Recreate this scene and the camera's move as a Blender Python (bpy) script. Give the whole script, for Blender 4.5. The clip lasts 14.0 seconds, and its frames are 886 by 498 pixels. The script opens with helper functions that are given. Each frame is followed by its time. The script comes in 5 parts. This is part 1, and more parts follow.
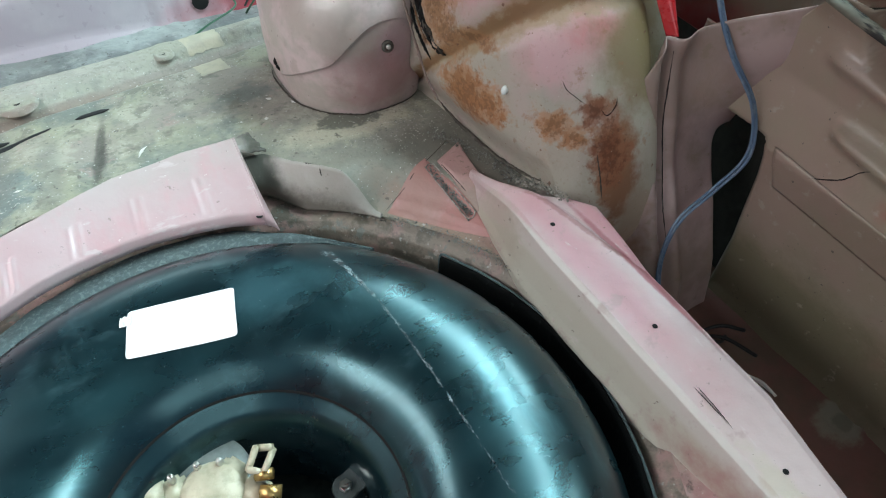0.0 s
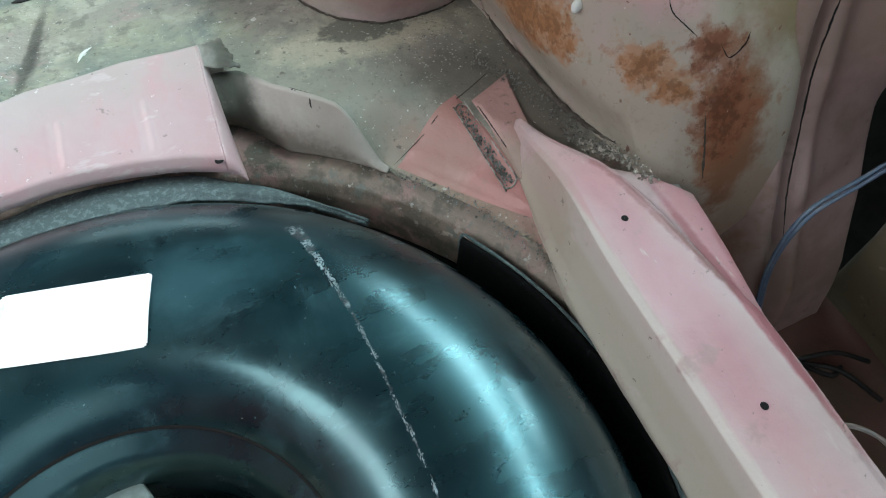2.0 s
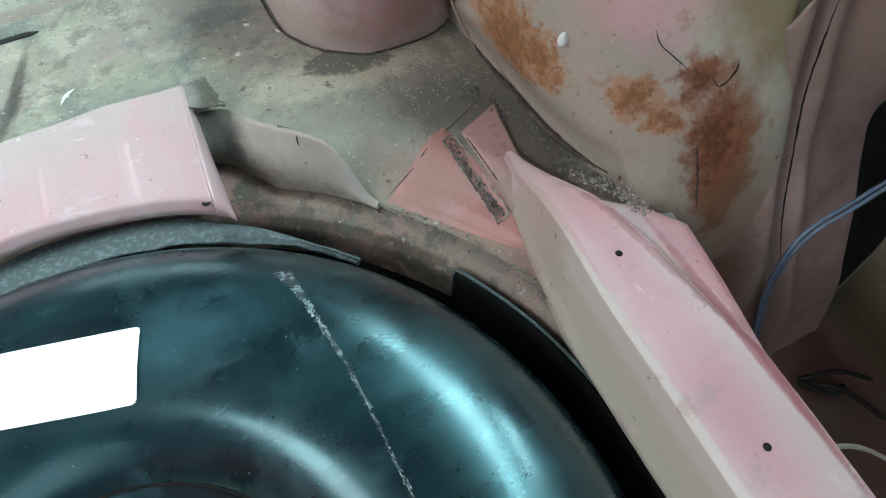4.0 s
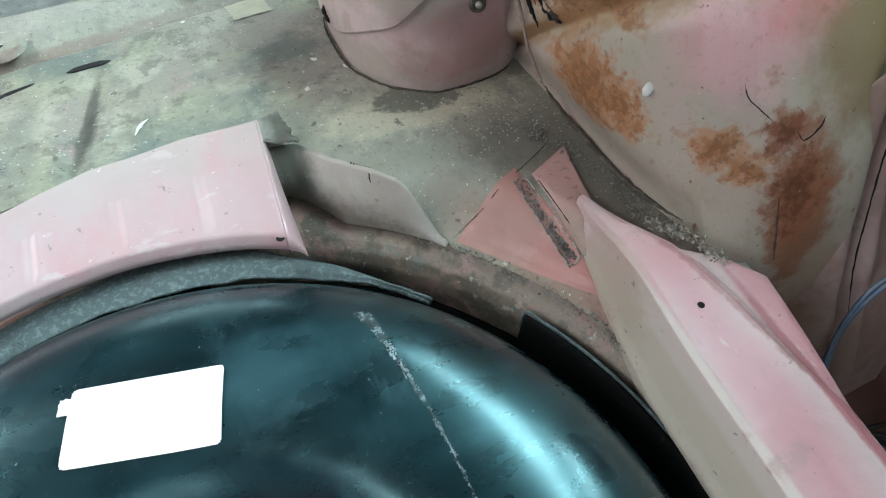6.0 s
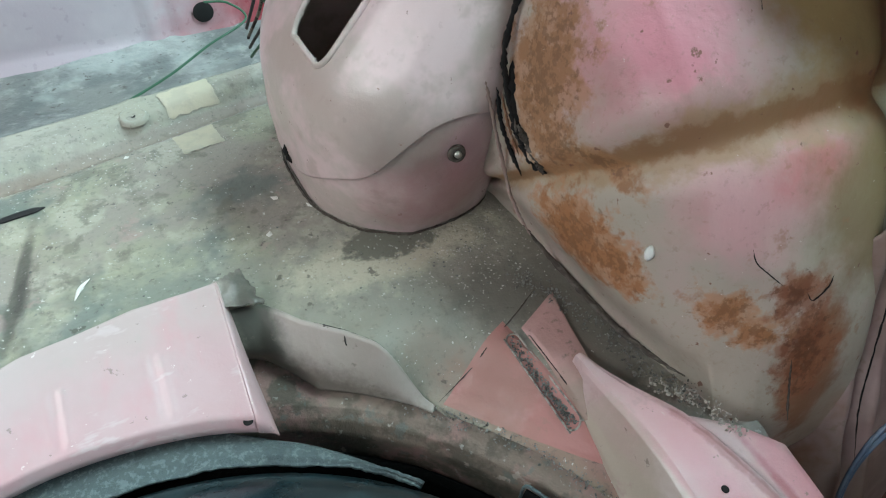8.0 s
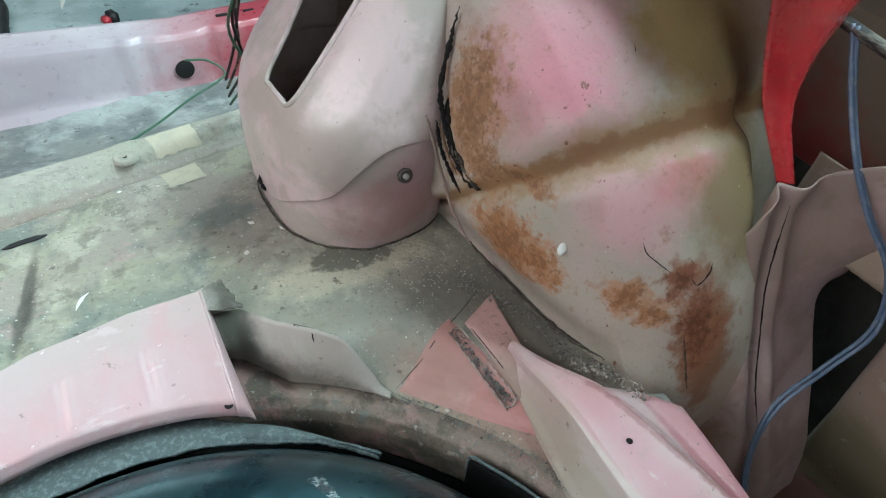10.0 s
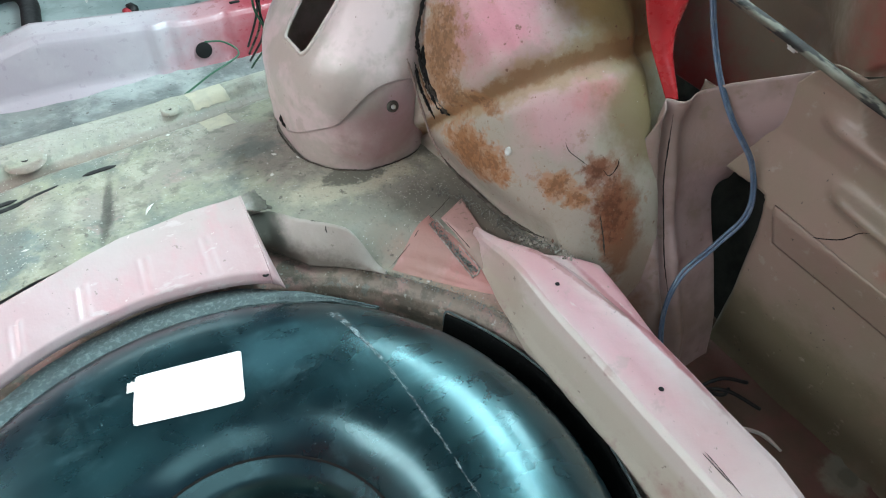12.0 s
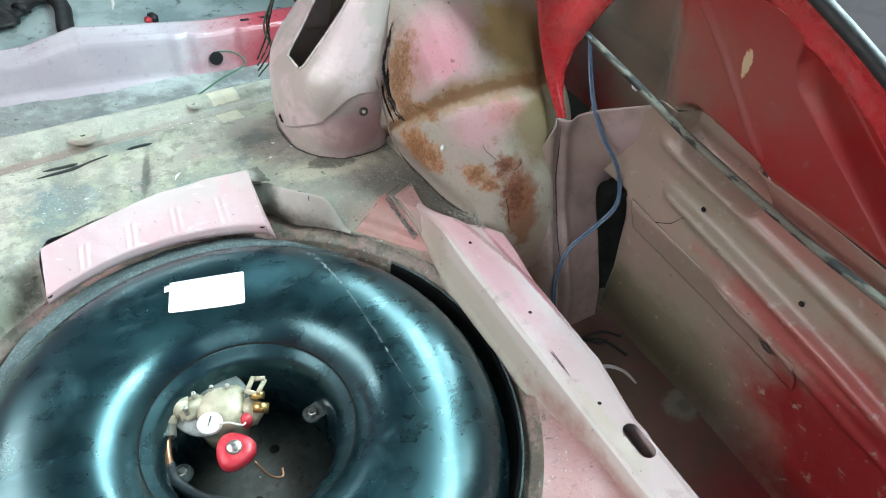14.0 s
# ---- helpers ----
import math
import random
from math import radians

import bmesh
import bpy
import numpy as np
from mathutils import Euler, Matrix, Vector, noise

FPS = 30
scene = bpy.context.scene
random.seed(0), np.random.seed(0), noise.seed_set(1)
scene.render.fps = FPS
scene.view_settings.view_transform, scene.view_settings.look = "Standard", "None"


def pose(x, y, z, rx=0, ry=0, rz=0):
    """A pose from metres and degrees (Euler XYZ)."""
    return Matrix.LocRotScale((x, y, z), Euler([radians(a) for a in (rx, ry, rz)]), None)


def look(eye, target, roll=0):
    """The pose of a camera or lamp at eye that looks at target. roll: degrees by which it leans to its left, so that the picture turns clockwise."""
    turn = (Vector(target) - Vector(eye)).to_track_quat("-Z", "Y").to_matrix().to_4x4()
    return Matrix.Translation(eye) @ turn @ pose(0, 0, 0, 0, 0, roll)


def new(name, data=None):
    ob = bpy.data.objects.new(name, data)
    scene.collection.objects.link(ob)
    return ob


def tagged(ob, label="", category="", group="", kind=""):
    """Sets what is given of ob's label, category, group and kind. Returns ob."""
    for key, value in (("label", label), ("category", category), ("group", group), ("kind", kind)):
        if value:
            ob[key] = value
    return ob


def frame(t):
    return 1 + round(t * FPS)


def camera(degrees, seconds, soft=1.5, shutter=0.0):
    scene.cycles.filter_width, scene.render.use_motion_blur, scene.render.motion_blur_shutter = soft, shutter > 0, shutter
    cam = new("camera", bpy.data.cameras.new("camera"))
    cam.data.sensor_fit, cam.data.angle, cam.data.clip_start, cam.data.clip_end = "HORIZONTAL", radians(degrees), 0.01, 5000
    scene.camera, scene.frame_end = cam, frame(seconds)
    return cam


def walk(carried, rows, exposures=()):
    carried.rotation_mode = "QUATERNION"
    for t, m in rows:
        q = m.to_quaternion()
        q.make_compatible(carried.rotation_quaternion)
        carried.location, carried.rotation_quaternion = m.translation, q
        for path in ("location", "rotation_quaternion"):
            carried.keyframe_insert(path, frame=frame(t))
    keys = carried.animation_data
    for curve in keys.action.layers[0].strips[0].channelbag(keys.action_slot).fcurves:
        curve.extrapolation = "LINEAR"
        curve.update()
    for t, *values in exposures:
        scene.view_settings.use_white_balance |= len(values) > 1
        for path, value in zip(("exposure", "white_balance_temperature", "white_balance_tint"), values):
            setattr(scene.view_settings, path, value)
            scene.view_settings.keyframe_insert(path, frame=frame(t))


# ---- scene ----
cam = camera(66.9, 14.0, soft=1.1)
METRES, EYE, TILT, LEAN, TURN = 1.08, 0.51, -48.0, -3.0, -31.0
ROWS = [
    (0.0, 0.0, 0.0, 0.0, -0.0, 0.0, 0.0),
    (0.5, -0.0004, 0.1132, 0.0298, 4.67, -1.94, -5.65),
    (1.0, 0.0029, 0.1694, 0.0413, 6.51, -7.96, -5.72),
    (1.5, 0.0179, 0.1909, 0.0523, 6.44, -8.64, -5.65),
    (2.0, 0.0268, 0.1994, 0.0577, 5.62, -8.57, -5.07),
    (2.5, 0.0391, 0.2035, 0.0678, 5.62, -8.73, -3.45),
    (5.0, 0.013, 0.213, 0.0886, 5.09, -7.67, -3.26),
    (5.5, -0.0037, 0.2083, 0.0898, 6.01, -7.4, -4.3),
    (6.0, -0.0187, 0.2065, 0.0943, 6.23, -6.77, -4.84),
    (6.5, -0.0301, 0.2142, 0.1072, 5.83, -5.45, -5.49),
    (7.0, -0.0418, 0.2286, 0.1256, 4.64, -4.03, -6.38),
    (7.5, -0.0568, 0.2458, 0.1492, 2.27, -2.32, -4.39),
    (8.0, -0.0573, 0.2524, 0.1655, 1.16, -1.69, -2.7),
    (10.5, -0.0303, 0.1297, 0.1083, -0.64, 3.42, -1.16),
    (11.0, -0.0338, 0.0859, 0.0841, 0.35, 3.25, -1.71),
    (11.5, -0.0281, 0.0425, 0.058, 0.3, 4.65, -0.68),
    (12.0, -0.0097, -0.0064, 0.0274, -0.38, 2.67, 0.16),
    (12.5, 0.0022, -0.0795, 0.0169, 0.02, 4.02, 0.91),
    (13.0, 0.0051, -0.147, -0.0123, -1.17, 4.47, -1.04),
    (13.5, 0.0115, -0.2166, -0.0392, -1.94, 4.56, -1.99),
    (14.0, 0.0423, -0.2668, -0.0535, -1.86, 4.2, -3.12),
]
walk(cam, [(t, pose(0, 0, EYE, TILT, LEAN, TURN) @ pose(METRES * x, METRES * y, METRES * z, 90 + pitch, roll, yaw)) for t, x, y, z, yaw, pitch, roll in ROWS],
     exposures=[(0.0, -0.18), (0.5, -0.26), (2.5, -0.30), (5.0, -0.12), (8.0, -0.23), (11.0, -0.05), (12.5, 0.07), (14.0, 0.26)])

# ---------------------------------------------------------------- light
world = bpy.data.worlds.new("sky")
scene.world = world
world.use_nodes = True
_n = world.node_tree.nodes
_sky = _n.new("ShaderNodeTexSky")
_sky.sky_type, _sky.sun_disc = "NISHITA", False
_sky.sun_elevation, _sky.sun_rotation = radians(75), radians(170)
world.node_tree.links.new(_sky.outputs[0], _n["Background"].inputs[0])
_n["Background"].inputs[1].default_value = 0.035

sun = new("sun", bpy.data.lights.new("sun", "SUN"))
sun.data.energy, sun.data.angle, sun.data.color = 0.8, radians(20), (0.98, 1.0, 0.90)
sun.matrix_world = look((0.9, 0.2, 1.1), (0.0, 0.35, 0))


def daylight(name, size, eye, target, energy, colour):
    """Sky light standing in an opening of the car."""
    lamp = new(name, bpy.data.lights.new(name, "AREA"))
    lamp.data.shape, lamp.data.size, lamp.data.size_y = "RECTANGLE", size[0], size[1]
    lamp.data.energy, lamp.data.color = energy, colour
    lamp.matrix_world = look(eye, target)


daylight("tailgate_daylight", (1.2, 0.6), (-0.15, -0.95, 0.85), (0.05, 0.35, 0.0), 4.5, (0.84, 0.98, 1.0))
daylight("side_window_daylight", (1.45, 0.66), (0.88, 0.62, 0.90), (0.12, 0.40, 0.0), 74.0, (0.68, 0.94, 1.0))
daylight("left_window_daylight", (1.3, 0.5), (-0.90, 0.65, 0.92), (0.15, 0.50, 0.0), 23.0, (0.97, 0.98, 1.0))
daylight("windscreen_daylight", (1.2, 0.5), (0.0, 3.3, 0.70), (0.0, 1.6, -0.3), 5.0, (0.80, 0.98, 1.0))

# ---------------------------------------------------------------- mesh helpers
rng = random.Random(7)


def smooth(a, b, x):
    t = min(1.0, max(0.0, (x - a) / (b - a)))
    return t * t * (3 - 2 * t)


def interp(x, xs, ys):
    return float(np.interp(x, xs, ys))


def soft(x, xs, ys, d=0.012):
    return sum(interp(x + d * k, xs, ys) for k in (-1, -0.5, 0, 0.5, 1)) / 5


def mesh(name, verts, faces, material, parent=None, shade=True, thick=0.0):
    me = bpy.data.meshes.new(name)
    me.from_pydata([tuple(v) for v in verts], [], faces)
    me.materials.append(material)
    if shade:
        me.polygons.foreach_set("use_smooth", [True] * len(me.polygons))
    me.update()
    ob = new(name, me)
    if parent:
        ob.parent = parent
    if thick:
        so = ob.modifiers.new("thickness", "SOLIDIFY")
        so.thickness, so.offset = thick, -1
    return ob


def grid(fn, nu, nv, close_u=False, keep=None):
    """Points fn(u, v) on a grid, u and v from 0 to 1, and its faces."""
    verts = [fn(i / nu, j / nv) for j in range(nv + 1) for i in range(nu if close_u else nu + 1)]
    row = nu if close_u else nu + 1
    faces = []
    for j in range(nv):
        for i in range(nu):
            if keep and not keep((i + 0.5) / nu, (j + 0.5) / nv):
                continue
            k = (i + 1) % row if close_u else i + 1
            faces.append((j * row + i, j * row + k, (j + 1) * row + k, (j + 1) * row + i))
    return verts, faces


def part(name, bm, material, parent, label="", shade=True):
    me = bpy.data.meshes.new(name)
    bm.to_mesh(me)
    bm.free()
    me.materials.append(material)
    if shade:
        me.polygons.foreach_set("use_smooth", [True] * len(me.polygons))
    ob = new(name, me)
    ob.parent = parent
    if label:
        tagged(ob, label)
    return ob


def spline(points, n):
    """A smooth line of n + 1 points through the given ones."""
    p = [Vector(q) for q in points]
    p = [2 * p[0] - p[1]] + p + [2 * p[-1] - p[-2]]
    out = []
    for i in range(n + 1):
        s = i / n * (len(p) - 3)
        k = min(int(s), len(p) - 4)
        t = s - k
        a, b, c, d = p[k:k + 4]
        out.append(0.5 * (2 * b + (c - a) * t + (2 * a - 5 * b + 4 * c - d) * t * t + (3 * b - a - 3 * c + d) * t ** 3))
    return out


def tube(name, points, radius, material, parent=None, n=40, sides=8, flat=1.0, taper=None):
    line = spline(points, n)
    verts, faces = [], []
    for i, p in enumerate(line):
        d = (line[min(i + 1, n)] - line[max(i - 1, 0)]).normalized()
        a = d.cross(Vector((0, 0, 1)))
        a = a.normalized() if a.length > 0.05 else Vector((1, 0, 0))
        b = a.cross(d)
        r = radius * (taper(i / n) if taper else 1)
        for k in range(sides):
            w = 2 * math.pi * k / sides
            verts.append(p + r * (math.cos(w) * a + flat * math.sin(w) * b))
    for i in range(n):
        for k in range(sides):
            m = (k + 1) % sides
            faces.append((i * sides + k, i * sides + m, (i + 1) * sides + m, (i + 1) * sides + k))
    faces.append(tuple(range(sides - 1, -1, -1)))
    faces.append(tuple(n * sides + k for k in range(sides)))
    return mesh(name, verts, faces, material, parent)


def lathe(profile, centre, n=48, cap=True):
    """A turned bmesh about the upright line through centre; profile: (radius, height)."""
    bm = bmesh.new()
    rings = [[bm.verts.new((centre[0] + r * math.cos(2 * math.pi * k / n), centre[1] + r * math.sin(2 * math.pi * k / n), centre[2] + z)) for k in range(n)] for r, z in profile]
    for a, b in zip(rings, rings[1:]):
        for k in range(n):
            bm.faces.new((a[k], a[(k + 1) % n], b[(k + 1) % n], b[k]))
    if cap:
        bm.faces.new(rings[-1])
        bm.faces.new(rings[0][::-1])
    return bm


def rod(bm, a, b, r, n=16, r2=None):
    """Adds a round bar from a to b to a bmesh."""
    a, b = Vector(a), Vector(b)
    q = (b - a).to_track_quat("Z", "Y").to_matrix()
    ra = [bm.verts.new(a + q @ Vector((r * math.cos(2 * math.pi * k / n), r * math.sin(2 * math.pi * k / n), 0))) for k in range(n)]
    r2 = r if r2 is None else r2
    rb = [bm.verts.new(b + q @ Vector((r2 * math.cos(2 * math.pi * k / n), r2 * math.sin(2 * math.pi * k / n), 0))) for k in range(n)]
    for k in range(n):
        bm.faces.new((ra[k], ra[(k + 1) % n], rb[(k + 1) % n], rb[k]))
    bm.faces.new(ra[::-1])
    bm.faces.new(rb)
    return bm


def box(bm, m, size, bevel=0.0):
    made = bmesh.ops.create_cube(bm, size=1, matrix=m @ Matrix.Diagonal((*size, 1)))
    if bevel:
        edges = {e for v in made["verts"] for e in v.link_edges}
        bmesh.ops.bevel(bm, geom=list(edges), offset=bevel, segments=2, affect="EDGES")
    return bm


# ---------------------------------------------------------------- materials
def nodes_of(name):
    m = bpy.data.materials.new(name)
    m.use_nodes = True
    nt = m.node_tree
    return m, nt, nt.nodes["Principled BSDF"]


class Mix:
    """Layers colours over one another on a node tree, all in metres of the place."""

    def __init__(self, name, base, rough=0.45, metal=0.0, coat=0.0):
        self.m, self.nt, self.b = nodes_of(name)
        self.pos = self.nt.nodes.new("ShaderNodeTexCoord").outputs["Object"]
        self.col = None
        self.base = base
        self.rough, self.b.inputs["Metallic"].default_value = rough, metal
        self.b.inputs["Coat Weight"].default_value = coat
        rgb = self.nt.nodes.new("ShaderNodeRGB")
        rgb.outputs[0].default_value = (*base, 1)
        self.col = rgb.outputs[0]
        self.rough_out = None
        self.height = None

    def math(self, op, a, b=0.0, c=0.0, clamp=False):
        n = self.nt.nodes.new("ShaderNodeMath")
        n.operation, n.use_clamp = op, clamp
        for s, v in zip(n.inputs, (a, b, c)):
            if isinstance(v, (int, float)):
                s.default_value = v
            else:
                self.nt.links.new(v, s)
        return n.outputs[0]

    def noise(self, scale, detail=4.0, rough=0.6, stretch=None, seed=0.0):
        n = self.nt.nodes.new("ShaderNodeTexNoise")
        n.inputs["Scale"].default_value, n.inputs["Detail"].default_value, n.inputs["Roughness"].default_value = scale, detail, rough
        mp = self.nt.nodes.new("ShaderNodeMapping")
        mp.inputs["Location"].default_value = (seed, seed * 0.7, seed * 1.3)
        if stretch:
            mp.inputs["Scale"].default_value = stretch
        self.nt.links.new(self.pos, mp.inputs[0])
        self.nt.links.new(mp.outputs[0], n.inputs["Vector"])
        return n.outputs["Fac"]

    def ramp(self, value, lo, hi):
        n = self.nt.nodes.new("ShaderNodeMapRange")
        n.interpolation_type = "SMOOTHSTEP"
        self.nt.links.new(value, n.inputs[0])
        n.inputs[1].default_value, n.inputs[2].default_value = lo, hi
        return n.outputs[0]

    def lay(self, mask, colour, amount=1.0):
        n = self.nt.nodes.new("ShaderNodeMix")
        n.data_type = "RGBA"
        self.nt.links.new(self.math("MULTIPLY", mask, amount), n.inputs[0])
        self.nt.links.new(self.col, n.inputs[6])
        n.inputs[7].default_value = (*colour, 1)
        self.col = n.outputs[2]
        return self

    def spots(self, scale, lo, hi, colour, amount=1.0, seed=0.0, stretch=None, detail=4.0):
        return self.lay(self.ramp(self.noise(scale, detail, 0.65, stretch, seed), lo, hi), colour, amount)

    def patch(self, centre, radius, colour, amount=1.0, ragged=0.5, scale=40.0, soft=0.4, seed=0.0, turn=0.0):
        """A patch of colour round centre; radius: three half-lengths; its edge is ragged by noise."""
        mp = self.nt.nodes.new("ShaderNodeMapping")
        mp.vector_type = "TEXTURE"
        mp.inputs["Location"].default_value = centre
        mp.inputs["Rotation"].default_value = (0, 0, radians(turn))
        mp.inputs["Scale"].default_value = radius
        self.nt.links.new(self.pos, mp.inputs[0])
        ln = self.nt.nodes.new("ShaderNodeVectorMath")
        ln.operation = "LENGTH"
        self.nt.links.new(mp.outputs[0], ln.inputs[0])
        d = self.math("MULTIPLY_ADD", self.math("SUBTRACT", self.noise(scale, 5, 0.65, None, seed + centre[0] * 9), 0.5), ragged * 4, ln.outputs["Value"])
        n = self.nt.nodes.new("ShaderNodeMapRange")
        n.interpolation_type = "SMOOTHSTEP"
        self.nt.links.new(d, n.inputs[0])
        n.inputs[1].default_value, n.inputs[2].default_value, n.inputs[3].default_value, n.inputs[4].default_value = 1 - soft, 1 + soft, 1.0, 0.0
        return self.lay(n.outputs[0], colour, amount)

    def rust(self, blooms, colour, amount=0.9, seed=0.0):
        """Ragged rust blooms of one colour, each (centre, half-lengths), with darker speckled hearts."""
        near = None
        for centre, radius in blooms:
            mp = self.nt.nodes.new("ShaderNodeMapping")
            mp.vector_type = "TEXTURE"
            mp.inputs["Location"].default_value, mp.inputs["Scale"].default_value = centre, radius
            self.nt.links.new(self.pos, mp.inputs[0])
            ln = self.nt.nodes.new("ShaderNodeVectorMath")
            ln.operation = "LENGTH"
            self.nt.links.new(mp.outputs[0], ln.inputs[0])
            near = ln.outputs["Value"] if near is None else self.math("MINIMUM", near, ln.outputs["Value"])
        for scale, ragged, edge, part_of, tint in ((60, 3.6, 1.2, 0.75, 1.15), (80, 4.5, 0.85, 1.0, 0.85), (150, 5.5, 0.45, 0.75, 0.45)):
            d = self.math("MULTIPLY_ADD", self.math("SUBTRACT", self.noise(scale, 5, 0.65, None, seed + scale), 0.5), ragged, near)
            self.lay(self.math("SUBTRACT", 1.0, self.ramp(d, edge - 0.35, edge + 0.35)), tuple(tint * c for c in colour), amount * part_of)
        return self

    def fan(self, axis, angle, width, colour, amount=1.0, ragged=1.0, scale=40.0, seed=0.0):
        """A stain along the crease that runs at one angle about the arch's axle; axis: (y, z)."""
        sep = self.nt.nodes.new("ShaderNodeSeparateXYZ")
        self.nt.links.new(self.pos, sep.inputs[0])
        turn = self.math("ARCTAN2", self.math("SUBTRACT", sep.outputs[2], axis[1]), self.math("SUBTRACT", axis[0], sep.outputs[1]))
        off = self.math("ABSOLUTE", self.math("SUBTRACT", turn, radians(angle)))
        off = self.math("MULTIPLY_ADD", self.math("SUBTRACT", self.noise(scale, 5, 0.65, None, seed), 0.5), radians(width) * ragged * 2, off)
        return self.lay(self.math("SUBTRACT", 1.0, self.ramp(off, radians(width) * 0.4, radians(width))), colour, amount)

    def done(self, bump=0.15, bump_scale=300.0, wear=0.12, size=0.002, smear=60, stretch=None):
        nt = self.nt
        nt.links.new(self.col, self.b.inputs["Base Color"])
        fine = self.noise(smear, 5, 0.6, stretch, 3.3)
        nt.links.new(self.math("ADD", self.math("MULTIPLY", self.math("SUBTRACT", fine, 0.5), wear * 4), self.rough, clamp=True), self.b.inputs["Roughness"])
        bp = nt.nodes.new("ShaderNodeBump")
        bp.inputs["Strength"].default_value, bp.inputs["Distance"].default_value = bump, size
        nt.links.new(self.math("ADD", self.noise(bump_scale, 4, 0.6), self.math("MULTIPLY", self.noise(28, 3), 2.0)), bp.inputs["Height"])
        nt.links.new(bp.outputs[0], self.b.inputs["Normal"])
        return self.m


RED, DIRT = (0.52, 0.025, 0.032), (0.07, 0.065, 0.055)

x = Mix("floor_primer", (0.31, 0.29, 0.25), 0.48)
x.spots(7, 0.42, 0.60, (0.33, 0.34, 0.25), 0.9, 1)
x.spots(16, 0.50, 0.62, (0.46, 0.46, 0.38), 0.65, 5)
x.spots(11, 0.50, 0.66, (0.13, 0.17, 0.16), 0.75, 9)
x.spots(34, 0.54, 0.64, (0.17, 0.175, 0.14), 0.7, 19)
x.spots(24, 0.60, 0.68, (0.42, 0.30, 0.28), 0.5, 23)
x.patch((0.313, 0.45, 0), (0.024, 0.13, 0.2), (0.33, 0.23, 0.18), 0.95, 0.3, 50, 0.35, 0, 33)
x.patch((0.352, 0.44, 0), (0.02, 0.10, 0.2), (0.34, 0.22, 0.19), 0.9, 0.3, 50, 0.35, 0, -8)
# contact shading painted into the primer where the floor meets the arch
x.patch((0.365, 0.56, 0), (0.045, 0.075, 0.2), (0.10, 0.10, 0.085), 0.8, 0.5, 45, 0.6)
x.patch((0.10, 0.66, 0), (0.06, 0.05, 0.2), (0.16, 0.20, 0.19), 0.6, 0.8, 30, 0.6)
x.patch((0.30, 0.60, 0), (0.16, 0.10, 0.2), (0.28, 0.275, 0.23), 0.8)
x.patch((0.28, 0.635, 0), (0.085, 0.035, 0.2), (0.50, 0.48, 0.37), 0.9, 0.5)
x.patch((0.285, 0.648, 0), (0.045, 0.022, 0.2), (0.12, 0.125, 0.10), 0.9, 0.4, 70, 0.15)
# more painted contact shading near the arch
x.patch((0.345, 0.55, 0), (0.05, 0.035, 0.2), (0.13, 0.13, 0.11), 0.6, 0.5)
# sheen of the shiny floor paint, put in as a teal patch
x.patch((-0.13, 0.705, 0), (0.05, 0.045, 0.2), (0.13, 0.19, 0.20), 0.75, 0.8)
x.patch((-0.008, 0.735, 0), (0.0065, 0.068, 0.2), (0.09, 0.095, 0.08), 0.85, 0.25, 40, 0.35, 0, -14)
x.patch((-0.067, 0.71, 0), (0.015, 0.075, 0.2), (0.20, 0.21, 0.185), 0.55, 0.3, 30, 0.4, 0, -6)
x.patch((-0.12, 0.80, 0), (0.02, 0.13, 0.2), (0.17, 0.18, 0.16), 0.6, 0.3)
x.patch((0.36, -0.1, 0), (0.16, 0.22, 0.2), (0.55, 0.30, 0.30), 0.85, 0.3, 20, 0.4)
x.spots(120, 0.66, 0.72, (0.62, 0.66, 0.62), 0.7, 21)
x.spots(70, 0.63, 0.7, DIRT, 0.7, 13)
x.patch((0.05, 0.884, -0.05), (0.7, 0.0115, 0.2), (0.21, 0.16, 0.135), 0.85, 0.12, 40, 0.25, 0, 9.6)
x.patch((-0.006, 0.725, -0.03), (0.006, 0.022, 0.2), (0.06, 0.06, 0.055), 0.6, 0.5, 90, 0.5, 0, -10)
x.patch((0.35, 0.965, -0.05), (0.7, 0.05, 0.2), (0.38, 0.39, 0.34), 0.5, 0.3, 25, 0.4, 0, 6)
# painted contact shading along the arch's foot
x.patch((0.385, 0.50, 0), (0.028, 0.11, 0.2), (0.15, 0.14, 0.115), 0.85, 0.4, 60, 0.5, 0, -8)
x.spots(170, 0.54, 0.68, (0.14, 0.14, 0.12), 0.4, 63)
x.spots(260, 0.66, 0.70, (0.72, 0.74, 0.70), 0.8, 44)
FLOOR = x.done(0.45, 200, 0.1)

x = Mix("lip_paint", (0.24, 0.20, 0.16), 0.5)
x.spots(14, 0.50, 0.62, (0.42, 0.25, 0.23), 0.75, 2)
x.spots(30, 0.46, 0.58, (0.13, 0.115, 0.09), 0.9, 4)
x.spots(60, 0.58, 0.66, (0.16, 0.19, 0.17), 0.7, 8)
x.spots(40, 0.64, 0.68, (0.46, 0.40, 0.34), 0.8, 14)
x.spots(150, 0.62, 0.7, (0.5, 0.52, 0.47), 0.6, 6)
LIP = x.done(0.4, 250)

